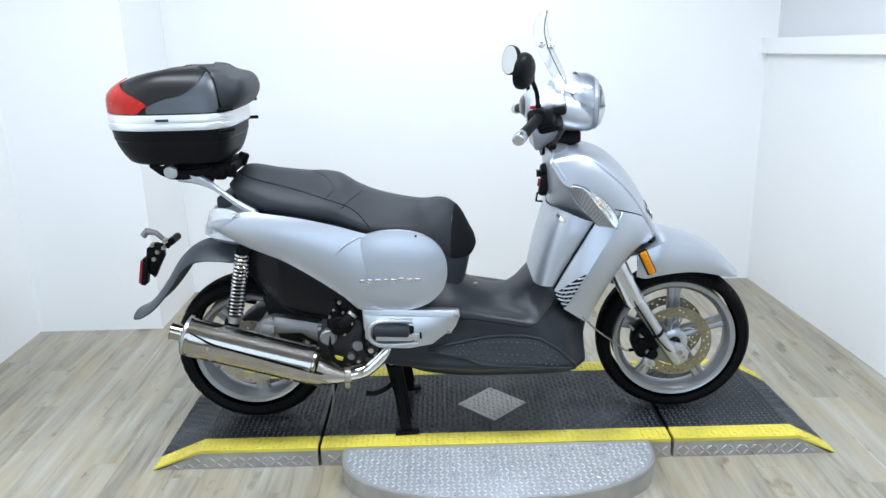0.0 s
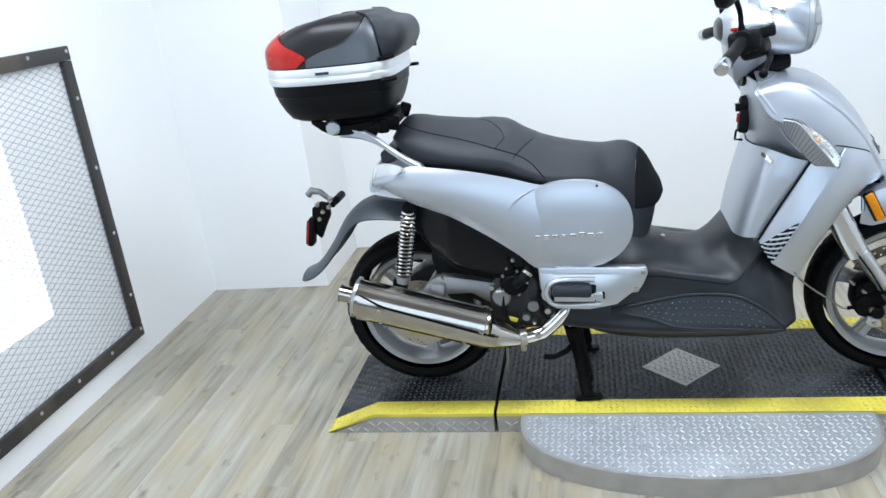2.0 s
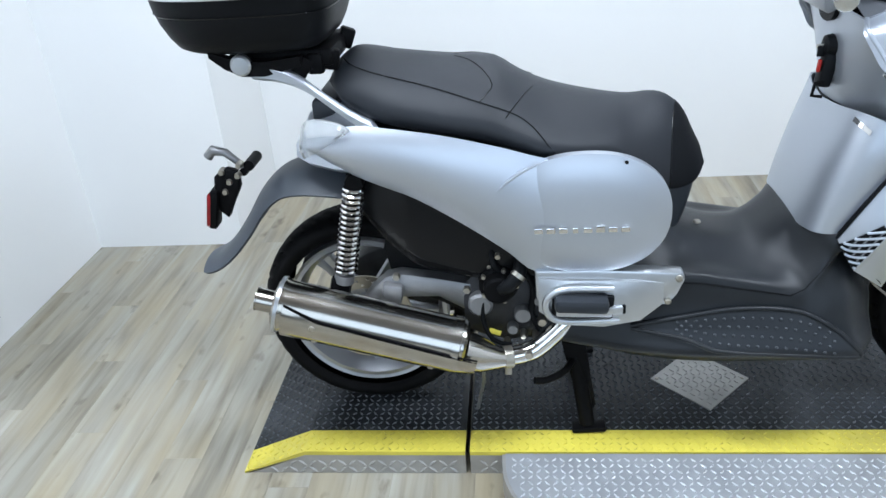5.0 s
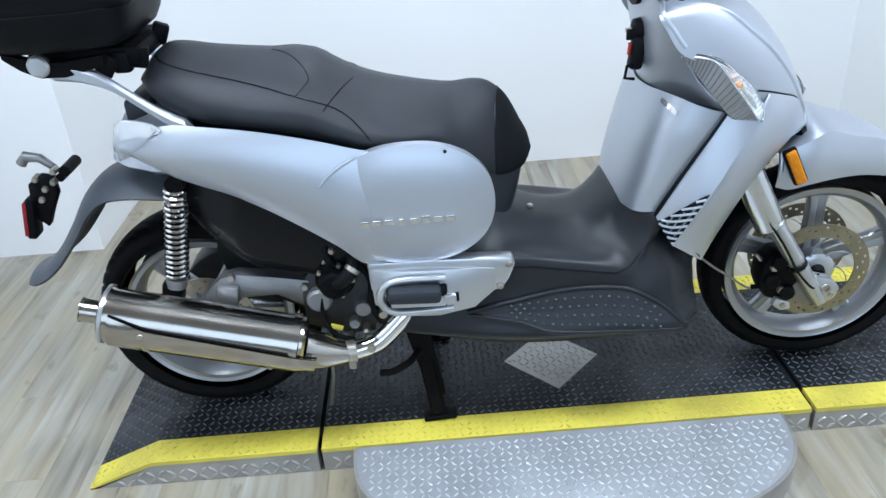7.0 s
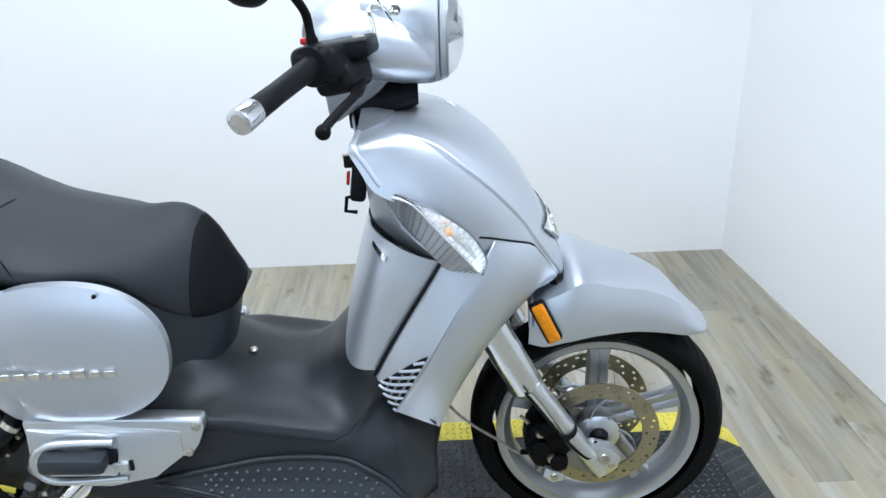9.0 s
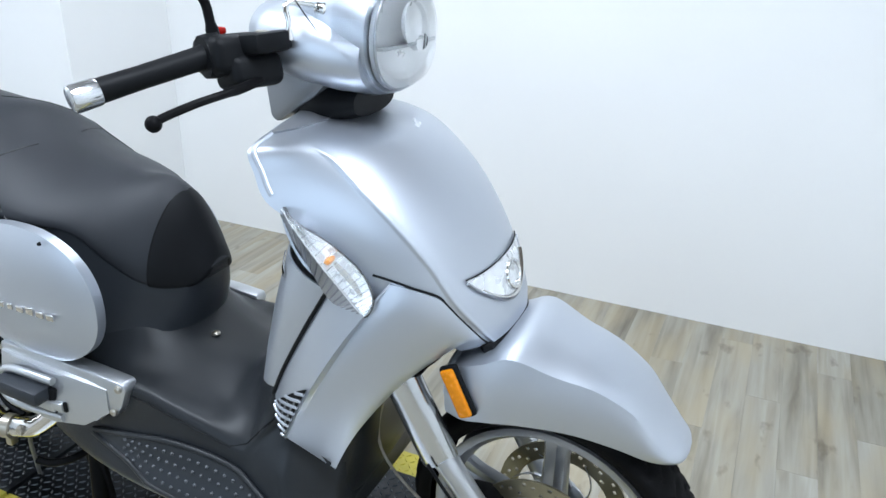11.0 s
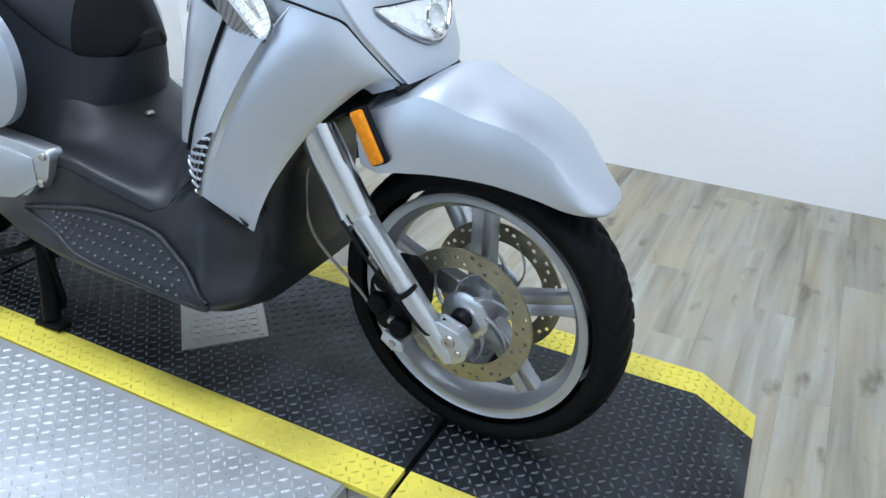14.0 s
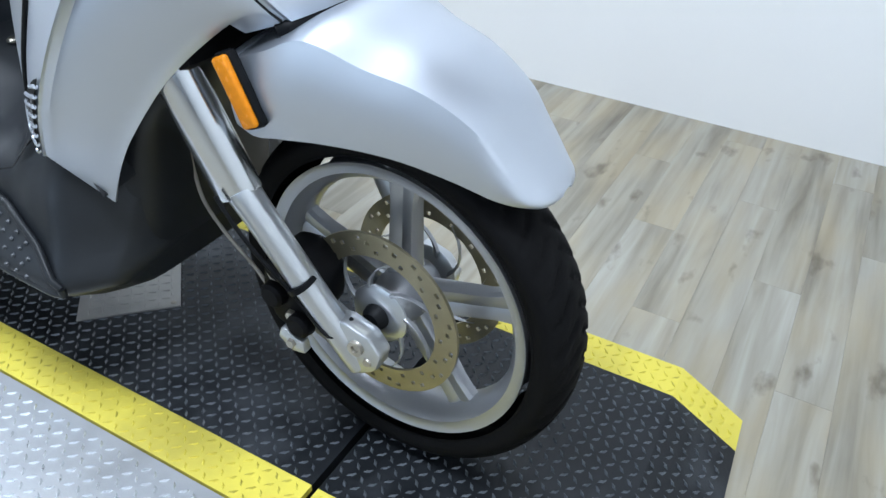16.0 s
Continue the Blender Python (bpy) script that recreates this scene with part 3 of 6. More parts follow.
def tyre(centre, radius, width, rim_r, grooves):
    """Tyre with slanted tread grooves cut into its crown."""
    n, m = grooves * 6, 30
    prof = []
    for j in range(m + 1):
        s = -1 + 2 * j / m
        a = s * radians(128)
        h = (radius - rim_r)
        r = rim_r + h * (0.42 + 0.58 * math.cos(a * 0.86) if abs(s) < 0.9 else 0.42 + 0.58 * math.cos(a * 0.86))
        prof.append((max(rim_r - 0.004, r), math.sin(min(abs(a), radians(118))) * math.copysign(width / 2, s), s))
    rings = []
    for k in range(n):
        a = 2 * math.pi * k / n
        ring = []
        for r, y, s in prof:
            q = (k / 6 + abs(s) * 2.1 + (0.5 if s > 0 else 0)) % 1
            cut = 0.005 if 0.06 < abs(s) < 0.50 and q < 0.2 else 0.0
            rr = r - cut * (1 if abs(s) < 0.4 else 0.5)
            ring.append(centre + Vector((rr * math.cos(a), y, rr * math.sin(a))))
        rings.append(ring)
    bm = bmesh.new()
    rows = [[bm.verts.new(p) for p in r] for r in rings]
    for k in range(n):
        a, b = rows[k], rows[(k + 1) % n]
        for i in range(len(a) - 1):
            bm.faces.new((a[i], a[i + 1], b[i + 1], b[i]))
    return bm


def spoke(centre, ang, r0, r1, w0, w1, y, thick):
    """A cast spoke with two ridges."""
    ca, sa = math.cos(ang), math.sin(ang)
    rings = []
    for k in range(9):
        u = k / 8
        r, w = r0 + (r1 - r0) * u, w0 + (w1 - w0) * u + 0.012 * max(0, u - 0.8) * 5
        th = thick * (1 - 0.25 * u)
        ring = []
        for q, d in ((-1, 0.55), (-0.8, 1), (-0.35, 1), (0, 0.72), (0.35, 1), (0.8, 1), (1, 0.55), (1, -0.6), (-1, -0.6)):
            t = q * w / 2
            ring.append(centre + Vector((r * ca - t * sa, y - d * th, r * sa + t * ca)))
        rings.append(ring)
    return loft(rings)


def drilled_disc(centre, r0, r1, y, thick, n=96):
    """Brake ring with rows of real holes."""
    bm = bmesh.new()
    rows = 6
    ys = (y - thick / 2, y + thick / 2)
    v = {}

    def vert(i, k, s):
        key = (i, k % n, s)
        if key not in v:
            r, a = r0 + (r1 - r0) * i / rows, 2 * math.pi * k / n
            v[key] = bm.verts.new((centre.x + r * math.cos(a), ys[s], centre.z + r * math.sin(a)))
        return v[key]
    hole = lambda i, k: (k % 6 == 0 and i == 1) or (k % 6 == 2 and i == 3) or (k % 6 == 4 and i == 4)
    for k in range(n):
        for i in range(rows):
            if hole(i, k):
                bm.faces.new((vert(i, k, 0), vert(i, k, 1), vert(i + 1, k, 1), vert(i + 1, k, 0)))
                bm.faces.new((vert(i, k + 1, 0), vert(i, k + 1, 1), vert(i + 1, k + 1, 1), vert(i + 1, k + 1, 0)))
                bm.faces.new((vert(i, k, 0), vert(i, k, 1), vert(i, k + 1, 1), vert(i, k + 1, 0)))
                bm.faces.new((vert(i + 1, k, 0), vert(i + 1, k, 1), vert(i + 1, k + 1, 1), vert(i + 1, k + 1, 0)))
                continue
            for s in (0, 1):
                bm.faces.new((vert(i, k, s), vert(i + 1, k, s), vert(i + 1, k + 1, s), vert(i, k + 1, s)))
        for i in (0, rows):
            bm.faces.new((vert(i, k, 0), vert(i, k, 1), vert(i, k + 1, 1), vert(i, k + 1, 0)))
    return bm


def wheel(name, centre, radius, width, rim_r, angles, spoke_y, grooves):
    c = centre
    w = part(name, revolve([(rim_r - 0.003, -width * 0.36), (rim_r + 0.004, -width * 0.40), (rim_r + 0.004, -width * 0.35), (rim_r - 0.006, -width * 0.33), (rim_r - 0.022, -width * 0.22), (rim_r - 0.027, 0), (rim_r - 0.022, width * 0.22), (rim_r - 0.006, width * 0.33), (rim_r + 0.004, width * 0.40), (rim_r - 0.012, width * 0.38), (rim_r - 0.026, width * 0.2), (rim_r - 0.030, 0), (rim_r - 0.026, -width * 0.2), (rim_r - 0.013, -width * 0.36)], c, 96, closed=True), ALLOY, scooter, "silver cast alloy wheel rim")
    part("tyre", tyre(c, radius, width, rim_r, grooves), RUBBER, w, "black treaded rubber tyre", sharp=30)
    part("hub", revolve([(0, -0.045), (0.03, -0.045), (0.034, -0.04), (0.04, -0.02), (0.046, 0), (0.04, 0.03), (0.034, 0.045), (0, 0.045)], c, 40), ALLOY, w)
    for a in angles:
        part("spoke", spoke(c, radians(a), 0.036, rim_r - 0.026, 0.05, 0.042, spoke_y, 0.016), ALLOY, w)
    return w


STEER = Matrix.Translation(FC) @ Matrix.Rotation(radians(-4.0), 4, "Z") @ Matrix.Translation(-FC)


def steered(ob):
    """Turns a part and its pieces with the bars."""
    for o in [ob] + list(ob.children):
        o.data.transform(STEER)
    return ob


front_wheel = wheel("front_wheel", FC, 0.277, 0.108, 0.216, (90, 18, -54, -126, 162), 0.0, 44)
rear_wheel = wheel("rear_wheel", RC, 0.279, 0.138, 0.206, (58, -14, -86, -158, 130), 0.0, 40)

# brake discs
for side in (-1, 1):
    yd = side * 0.062
    disc = part("brake_disc", drilled_disc(FC, 0.094, 0.13, yd, 0.0045), BRASSY, front_wheel, "drilled steel brake disc", sharp=25)
    for k in range(7):
        a0 = 2 * math.pi * k / 7 + 0.3
        rings = []
        for u in (0, 0.2, 0.4, 0.6, 0.8, 1):
            r, a = 0.036 + 0.064 * u, a0 + side * 0.85 * u ** 1.15
            c, t = Vector((FC.x + r * math.cos(a), 0, FC.z + r * math.sin(a))), Vector((-math.sin(a - side * 0.6), 0, math.cos(a - side * 0.6)))
            w = 0.0075 - 0.0022 * math.sin(math.pi * u)
            rings.append([c + t * w * q + Vector((0, yd * 0.97 + d, 0)) for q, d in ((-1, -0.0022), (-0.7, -0.0035), (0.7, -0.0035), (1, -0.0022), (1, 0.003), (-1, 0.003))])
        part("carrier_arm", loft(rings), ALLOY, disc)
    part("carrier_hub", revolve([(0.02, yd - 0.006), (0.034, yd - 0.006), (0.046, yd), (0.046, yd + 0.004), (0.02, yd + 0.004)], FC, 36, closed=True), BRUSHED, disc)
part("speed_sensor_hub", revolve([(0, -0.084), (0.013, -0.084), (0.018, -0.078), (0.022, -0.06), (0, -0.06)], FC, 28), BLACK_PLASTIC, front_wheel)
steered(front_wheel)
for ob in front_wheel.children:
    for piece in ob.children:
        piece.data.transform(STEER)
part("brake_disc", drilled_disc(RC, 0.085, 0.12, -0.075, 0.005), STEEL, rear_wheel, "drilled steel brake disc", sharp=25)

# fork legs
def oval_round(c, along_leg, half, side, n=32):
    """An oval ring across the leg, long from front to back."""
    d = along_leg.normalized()
    w = Vector((0, 1, 0)).cross(d).normalized()
    v = d.cross(w)
    mid = c + Vector((-0.010, -side * 0.004, -0.006))
    return [mid + w * half[0] * math.cos(2 * math.pi * k / n) + v * half[1] * math.sin(2 * math.pi * k / n) for k in range(n)]


for side in (-1, 1):
    y0, y1 = side * 0.138, side * 0.104
    p0, p1, p2 = Vector((1.285, side * 0.142, 0.655)), Vector((1.379, y0 * 0.96, 0.463)), Vector((1.533, y1, 0.222))
    leg = part("fork_leg", tube([p1.lerp(p2, -0.03), p1, p1.lerp(p2, 0.12), p1.lerp(p2, 0.9), p2], [0.0215, 0.0225, 0.0215, 0.0205, 0.0195], 24), BRUSHED, scooter, "brushed silver fork slider")
    part("shroud", loft([oval_round(c, p1 - p0, (0.035 * k, 0.027 * k), side) for c, k in ((p0, 0.97), (p0, 1), (p0.lerp(p1, 0.97), 1), (p0.lerp(p1, 0.985), 0.97), (p0.lerp(p1, 0.985), 0.80))]), POLISHED, leg, "smooth polished oval fork shroud")
    ya, yb = sorted((side * 0.120, side * 0.088))
    clamp = part("axle_clamp", prism([(1.478, 0.292), (1.515, 0.300), (1.553, 0.288), (1.574, 0.262), (1.566, 0.234), (1.538, 0.214), (1.508, 0.226), (1.490, 0.256)], ya, yb, bevel=0.006), BRUSHED, leg)
    part("axle_bolt", revolve([(0, 0), (0.005, 0), (0.006, side * 0.004), (0.0115, side * 0.004), (0.012, 0), (0.012, -side * 0.006), (0, -side * 0.006)], (1.536, side * 0.122, 0.266), 20), STEEL, clamp)
    part("clamp_bolt", revolve([(0, side * 0.002), (0.006, side * 0.002), (0.007, 0), (0.007, -side * 0.004), (0, -side * 0.004)], (1.553, side * 0.121, 0.246), 12), STEEL, clamp)
# caliper, hose and cables on the right leg
cal = part("brake_caliper", prism([(1.375, 0.34), (1.40, 0.372), (1.445, 0.375), (1.475, 0.34), (1.47, 0.285), (1.43, 0.235), (1.39, 0.245), (1.37, 0.29)], -0.115, -0.045, bevel=0.012), BLACK_METAL, scooter, "black brake caliper")
for dx, dz in ((1.40, 0.335), (1.425, 0.27)):
    part("bolt", revolve([(0, -0.122), (0.009, -0.122), (0.011, -0.118), (0.011, -0.11), (0, -0.11)], (dx, 0, dz), 6), STEEL, cal)
for dx, dz in ((1.412, 0.350), (1.398, 0.300), (1.440, 0.262)):
    part("piston_boss", revolve([(0, -0.130), (0.014, -0.130), (0.019, -0.126), (0.021, -0.112), (0, -0.112)], (dx, 0, dz), 20), BLACK_METAL, cal)
part("bleed_nipple", tube([(1.378, -0.09, 0.345), (1.362, -0.09, 0.362)], [0.006, 0.004], 8), STEEL, cal)
part("lower_lug", prism([(1.412, 0.252), (1.448, 0.238), (1.452, 0.218), (1.428, 0.214), (1.405, 0.232)], -0.128, -0.112, bevel=0.003), BRUSHED, cal)
part("lug_bolt", revolve([(0, -0.134), (0.007, -0.134), (0.008, -0.130), (0.008, -0.126), (0, -0.126)], (1.430, 0, 0.231), 6), STEEL, cal)
part("bracket", prism([(1.41, 0.33), (1.47, 0.30), (1.53, 0.24), (1.51, 0.21), (1.45, 0.235), (1.40, 0.28)], -0.098, -0.088, bevel=0.002), CAST, cal)
part("brake_hose", tube(spline([(1.262, -0.085, 0.575), (1.232, -0.072, 0.515), (1.212, -0.060, 0.450), (1.206, -0.052, 0.395), (1.226, -0.060, 0.360), (1.266, -0.066, 0.324), (1.320, -0.070, 0.285), (1.356, -0.078, 0.260), (1.385, -0.092, 0.268)], 40), 0.0030, 8), BRAID, scooter, "braided steel brake hose")
part("hose_fitting", tube([(1.366, -0.082, 0.262), (1.392, -0.095, 0.272)], 0.0062, 10), BLACK_METAL, scooter)
part("sensor_cable", tube(spline([(1.36, -0.165, 0.47), (1.40, -0.16, 0.41), (1.45, -0.137, 0.33), (1.50, -0.13, 0.275), (1.52, -0.105, 0.30)], 20), 0.003, 8), BLACK_PLASTIC, scooter, "thin black sensor cable")
part("fork_band", tube([(1.450, -0.1235, 0.348), (1.455, -0.122, 0.341)], 0.0235, 20), BLACK_PLASTIC, scooter)

# front fender
f_top = curve([(1.37, 0.648), (1.43, 0.676), (1.462, 0.694), (1.49, 0.695), (1.54, 0.680), (1.61, 0.659), (1.67, 0.625), (1.70, 0.592), (1.732, 0.560), (1.750, 0.543), (1.758, 0.530)])
f_low = curve([(1.37, 0.555), (1.40, 0.548), (1.44, 0.557), (1.50, 0.562), (1.58, 0.558), (1.65, 0.543), (1.695, 0.530), (1.735, 0.524), (1.750, 0.522), (1.758, 0.524)])
f_cre = curve([(1.37, 0.636), (1.43, 0.662), (1.465, 0.680), (1.49, 0.680), (1.545, 0.660), (1.61, 0.643), (1.67, 0.609), (1.70, 0.574), (1.732, 0.540), (1.750, 0.531), (1.758, 0.527)])
f_wid = curve([(1.37, 0.120), (1.44, 0.127), (1.48, 0.121), (1.545, 0.106), (1.61, 0.091), (1.67, 0.078), (1.70, 0.072), (1.725, 0.064), (1.744, 0.050), (1.754, 0.032), (1.758, 0.012)])


def fender(u, v):
    """Shallow crown over two flat cheeks, with a clear crease between that sinks to the tip."""
    x = 1.37 + 0.388 * math.sin(u * math.pi / 2)
    s = 2 * v - 1
    w, zt, zl, zc = f_wid(x), f_top(x), f_low(x), f_cre(x)
    a = abs(s)
    if a > 0.5:
        k = (a - 0.5) / 0.5
        y, z = w * (1 + 0.06 * math.sin(math.pi * k) + 0.02 * k), zc + (zl - zc) * k
    else:
        k = a / 0.5
        y, z = w * k, zt + (zc - zt) * k ** 2.6
    return (x, math.copysign(y, s), z)


fen = part("front_fender", sheet(fender, 44, 48, 0.004), SILVER, scooter, "silver painted front mudguard", sharp=44)
part("rolled_edge", tube([Vector(fender(0.0, 0.12 + 0.76 * k / 24)) + Vector((0.004, 0, 0.002)) for k in range(25)], 0.006, 8), SILVER, fen)
part("amber_reflector", block((0.024, 0.010, 0.088), pose(1.399, -0.148, 0.612, 0, -26, 0), 0.0048, segs=3), AMBER, fen, "long amber side reflector")
part("reflector_base", block((0.033, 0.014, 0.095), pose(1.399, -0.139, 0.612, 0, -26, 0), 0.006), BLACK_PLASTIC, fen)

# ---- front apron ----
A_ROWS = [(1.135, 1.010, 0.150, 1.070, 0.994), (1.19, 1.002, 0.187, 1.056, 0.976), (1.245, 0.988, 0.198, 1.072, 0.945), (1.300, 0.947, 0.208, 1.100, 0.905), (1.348, 0.892, 0.205, 1.165, 0.872), (1.388, 0.828, 0.194, 1.232, 0.822), (1.418, 0.765, 0.180, 1.285, 0.760), (1.440, 0.712, 0.140, 1.355, 0.700), (1.446, 0.688, 0.110, 1.388, 0.668)]
a_fun = [curve([(i / 8, r[k]) for i, r in enumerate(A_ROWS)]) for k in range(5)]

a_ridge = curve([(0.12, 1.04), (0.24, 1.0), (0.4, 0.965), (0.53, 0.945), (0.66, 0.90), (0.78, 0.86), (0.9, 0.85), (1, 0.85)])


def apron_base(s, th):
    xc, zc, w, xe, ze = (f(s) for f in a_fun)
    c, sn = max(0, math.cos(th)), math.sin(th)
    k = c ** 0.62
    return Vector((xe + (xc - xe) * k, w * math.copysign(abs(sn) ** 0.9, sn), ze + (zc - ze) * k))


def apron(s, th, lift=0.0):
    """A place on the apron's skin: s from the top down, th in radians across."""
    c, sn = max(0, math.cos(th)), math.sin(th)
    r = a_ridge(s)
    p = apron_base(s, th)
    if abs(th) > r:
        # flat flank between the ridge and the outer edge
        a, b = apron_base(s, math.copysign(r, th)), apron_base(s, math.copysign(math.pi / 2, th))
        u = min(1, max(0, (p - a).dot(b - a) / (b - a).length_squared))
        p = p.lerp(a.lerp(b, u), 0.6)
    step = min(1, max(0, (r + 0.012 - abs(th)) / 0.05))
    ridge = (0.0036 * step * step * (3 - 2 * step) + 0.0012 * math.exp(-((abs(th) - r + 0.05) / 0.03) ** 2)) * min(1, max(0, s - 0.1) * 5)
    ridge += 0.003 * math.exp(-((abs(th) - 0.04 - 1.1 * s) / 0.035) ** 2) * max(0, 1 - s / 0.28)
    out = Vector((c, sn, 0.35 * c)).normalized()
    return p + out * (lift + ridge)


HALF = math.pi / 2
part("front_apron", sheet(lambda u, v: apron(u, -HALF + math.pi * v), 60, 208, 0.004), SILVER, scooter, "silver painted front apron")
apr = [o for o in scooter.children if o.name.startswith("front_apron")][0]
for side in (-1, 1):
    part("rolled_edge", tube([apron(0.005 + 0.345 * k / 24, side * (HALF - 0.02)) + Vector((-0.002, -side * 0.003, 0)) for k in range(25)], 0.0055, 10), SILVER, apr)
part("top_lid", sheet(lambda u, v: Vector(apron(0, -HALF + math.pi * v)).lerp(Vector((1.08, 0, 1.03)), u), 6, 32, 0.003), SILVER_DARK, apr)
# clear position lamp at the foot of the apron
def lamp_patch(u, v, lift, grow=0.0):
    q = 2 * v - 1
    top_s, low_s = 0.690 + 0.004 * (1 - q * q) - grow, 0.694 + 0.132 * max(0, 1 - abs(q) ** 1.7) + grow
    return apron(top_s + (low_s - top_s) * u, q * (0.575 + grow), lift)


part("position_lamp", sheet(lambda u, v: lamp_patch(u, v, 0.0045), 12, 32, 0.002), LENS, apr, "clear crescent position lamp").visible_shadow = False
part("chrome_strip", tube([Vector(lamp_patch(0.93, k / 32, 0.0062)) for k in range(3, 30)], 0.0042, 8, flat=0.6), CHROME, apr, "chromed strip along the lamp")
part("lamp_trim", tube([lamp_patch(1, k / 32, 0.0045, 0.004) for k in range(33)], 0.0022, 8), SILVER_DARK, apr)
part("lamp_backing", sheet(lambda u, v: lamp_patch(u, v, 0.0028), 12, 32, 0.001), BOWL, apr)
part("lamp_top_line", tube([lamp_patch(0, k / 32, 0.0040, 0.003) for k in range(33)], 0.0012, 6), BLACK_PLASTIC, apr)
# black tube puts the shade between apron and fender into the shape
part("apron_gap", tube([Vector(apron(1.0, -1.0 + 2.0 * k / 20)) + Vector((-0.008, 0, -0.009)) for k in range(21)], 0.011, 10), BLACK_PLASTIC, apr, "black tube that stands for the shade in the gap below the apron")
part("lamp_bulb_ring", tube([apron(0.762 + 0.045 * math.sin(a), 0.08 + 0.13 * math.cos(a), 0.0075) for a in (2 * math.pi * k / 20 for k in range(21))], 0.0025, 6), CHROME, apr)
emblem = part("emblem", sheet(lambda u, v: apron(0.226 + 0.018 * u * (1 - 0.5 * v), 0.08 + 0.10 * v, 0.0022), 3, 5, 0.0015), SATIN, apr, "small leaf-shaped chrome emblem")
for k in range(3):
    part("emblem_leaf", tube([apron(0.224 - 0.012 * k + 0.010 * u, 0.10 + 0.03 * k + 0.02 * u, 0.003) for u in (0, 0.5, 1)], [0.0012, 0.003, 0.0012], 6), SATIN, emblem)
# shut line between apron and lower panels
for side in (-1, 1):
    part("shut_line", tube([apron(p.x, side * p.y, 0.0008) for p in spline([(0.650, 1.50), (0.685, 1.22), (0.712, 0.99), (0.740, 0.945), (0.80, 0.935), (0.90, 0.95), (0.985, 0.95)], 37)], 0.0020, 6), BLACK_PLASTIC, apr)

# front indicator lenses
i_up = spline([(1.107, -0.190, 0.898), (1.135, -0.207, 0.900), (1.163, -0.230, 0.894), (1.214, -0.212, 0.860), (1.258, -0.198, 0.817), (1.281, -0.203, 0.778), (1.275, -0.213, 0.754)], 33)
i_mid = spline([(1.107, -0.190, 0.8965), (1.135, -0.212, 0.897), (1.163, -0.235, 0.890), (1.205, -0.232, 0.838), (1.240, -0.225, 0.795), (1.262, -0.218, 0.765), (1.274, -0.214, 0.753)], 33)
i_lo = spline([(1.107, -0.190, 0.895), (1.128, -0.197, 0.868), (1.148, -0.203, 0.842), (1.178, -0.208, 0.804), (1.209, -0.213, 0.769), (1.240, -0.214, 0.758), (1.272, -0.213, 0.752)], 33)


def indicator(u, v):
    """Front face from the upper edge to the crest (v 0 to 0.5), then the flank that faces the rider."""
    k = u * 32
    i = min(int(k), 31)
    up, mid, low = (line[i].lerp(line[i + 1], k - i) for line in (i_up, i_mid, i_lo))
    if v < 0.5:
        return up.lerp(mid, 2 * v) + Vector((0.005, -0.005, 0.004)) * math.sin(2 * math.pi * v) * math.sin(math.pi * min(1, u)) ** 0.5
    return mid.lerp(low, 2 * v - 1)


for side in (0, 1):
    bm = sheet(indicator, 32, 16, 0.002)
    ind = part("indicator", mirror_y(bm) if side else bm, LENS, scooter, "clear ribbed front indicator lens")
    ind.visible_shadow = False
    b2 = sheet(lambda u, v: i_up[round(u * 32)].lerp(i_mid[round(u * 32)], v) + Vector((-0.012, 0.014, -0.012)) * math.sin(math.pi * v) * math.sin(math.pi * u) ** 0.6 + Vector((-0.002, 0.003, -0.002)), 32, 14, 0.002)
    part("reflector_bowl", mirror_y(b2) if side else b2, BOWL, ind)
    # upright ribs moulded into the lower half, and the stepped reflector behind them
    for k in range(15):
        u = 0.40 + 0.038 * k
        b3 = tube([Vector(indicator(u + 0.03 * (0.5 - v), v)) + Vector((-0.0005, -0.0005, 0)) for v in (0.06, 0.15, 0.24, 0.33, 0.42, 0.48)], 0.0011, 6)
        part("rib", mirror_y(b3) if side else b3, LENS, ind).visible_shadow = False
    b5 = sheet(lambda u, v: Vector(indicator(0.02 + 0.94 * u, 0.50 + 0.49 * v)) + Vector((-0.001, -0.0012, 0)), 32, 6, 0.001)
    flank = part("ribbed_side", mirror_y(b5) if side else b5, ALLOY, ind, "grey ribbed side of the lens")
    for k in range(22):
        u = 0.08 + 0.038 * k
        b3 = tube([Vector(indicator(min(1, u + 0.05 * (v - 0.5)), v)) + Vector((-0.001, -0.0022, 0)) for v in (0.52, 0.64, 0.76, 0.88, 0.97)], 0.0016, 6)
        part("side_rib", mirror_y(b3) if side else b3, SILVER_DARK, flank)
    crest = tube([Vector(indicator(0.02 + 0.94 * k / 24, 0.5)) + Vector((-0.001, -0.0012, 0)) for k in range(25)], 0.0014, 6)
    part("crest", mirror_y(crest) if side else crest, SATIN, ind)
    b6 = tube([Vector(p) + Vector((-0.001, -0.001, 0.001)) for p in i_up] + [Vector(p) for p in i_lo[::-1]], 0.0018, 6)
    part("lens_gap", mirror_y(b6) if side else b6, BLACK_PLASTIC, ind)
    b4 = revolve([(0, -0.014), (0.005, -0.012), (0.0065, -0.006), (0.004, 0.006), (0, 0.006)], (1.216, -0.216, 0.838), 14)
    part("bulb", mirror_y(b4) if side else b4, AMBER, ind)
    b7 = tube([Vector(indicator(u, 0.26)) + Vector((-0.006, 0.008, -0.006)) for u in (0.52, 0.60, 0.68, 0.76)], [0.003, 0.005, 0.005, 0.003], 8)
    part("bulb_shade", mirror_y(b7) if side else b7, STEEL, ind)


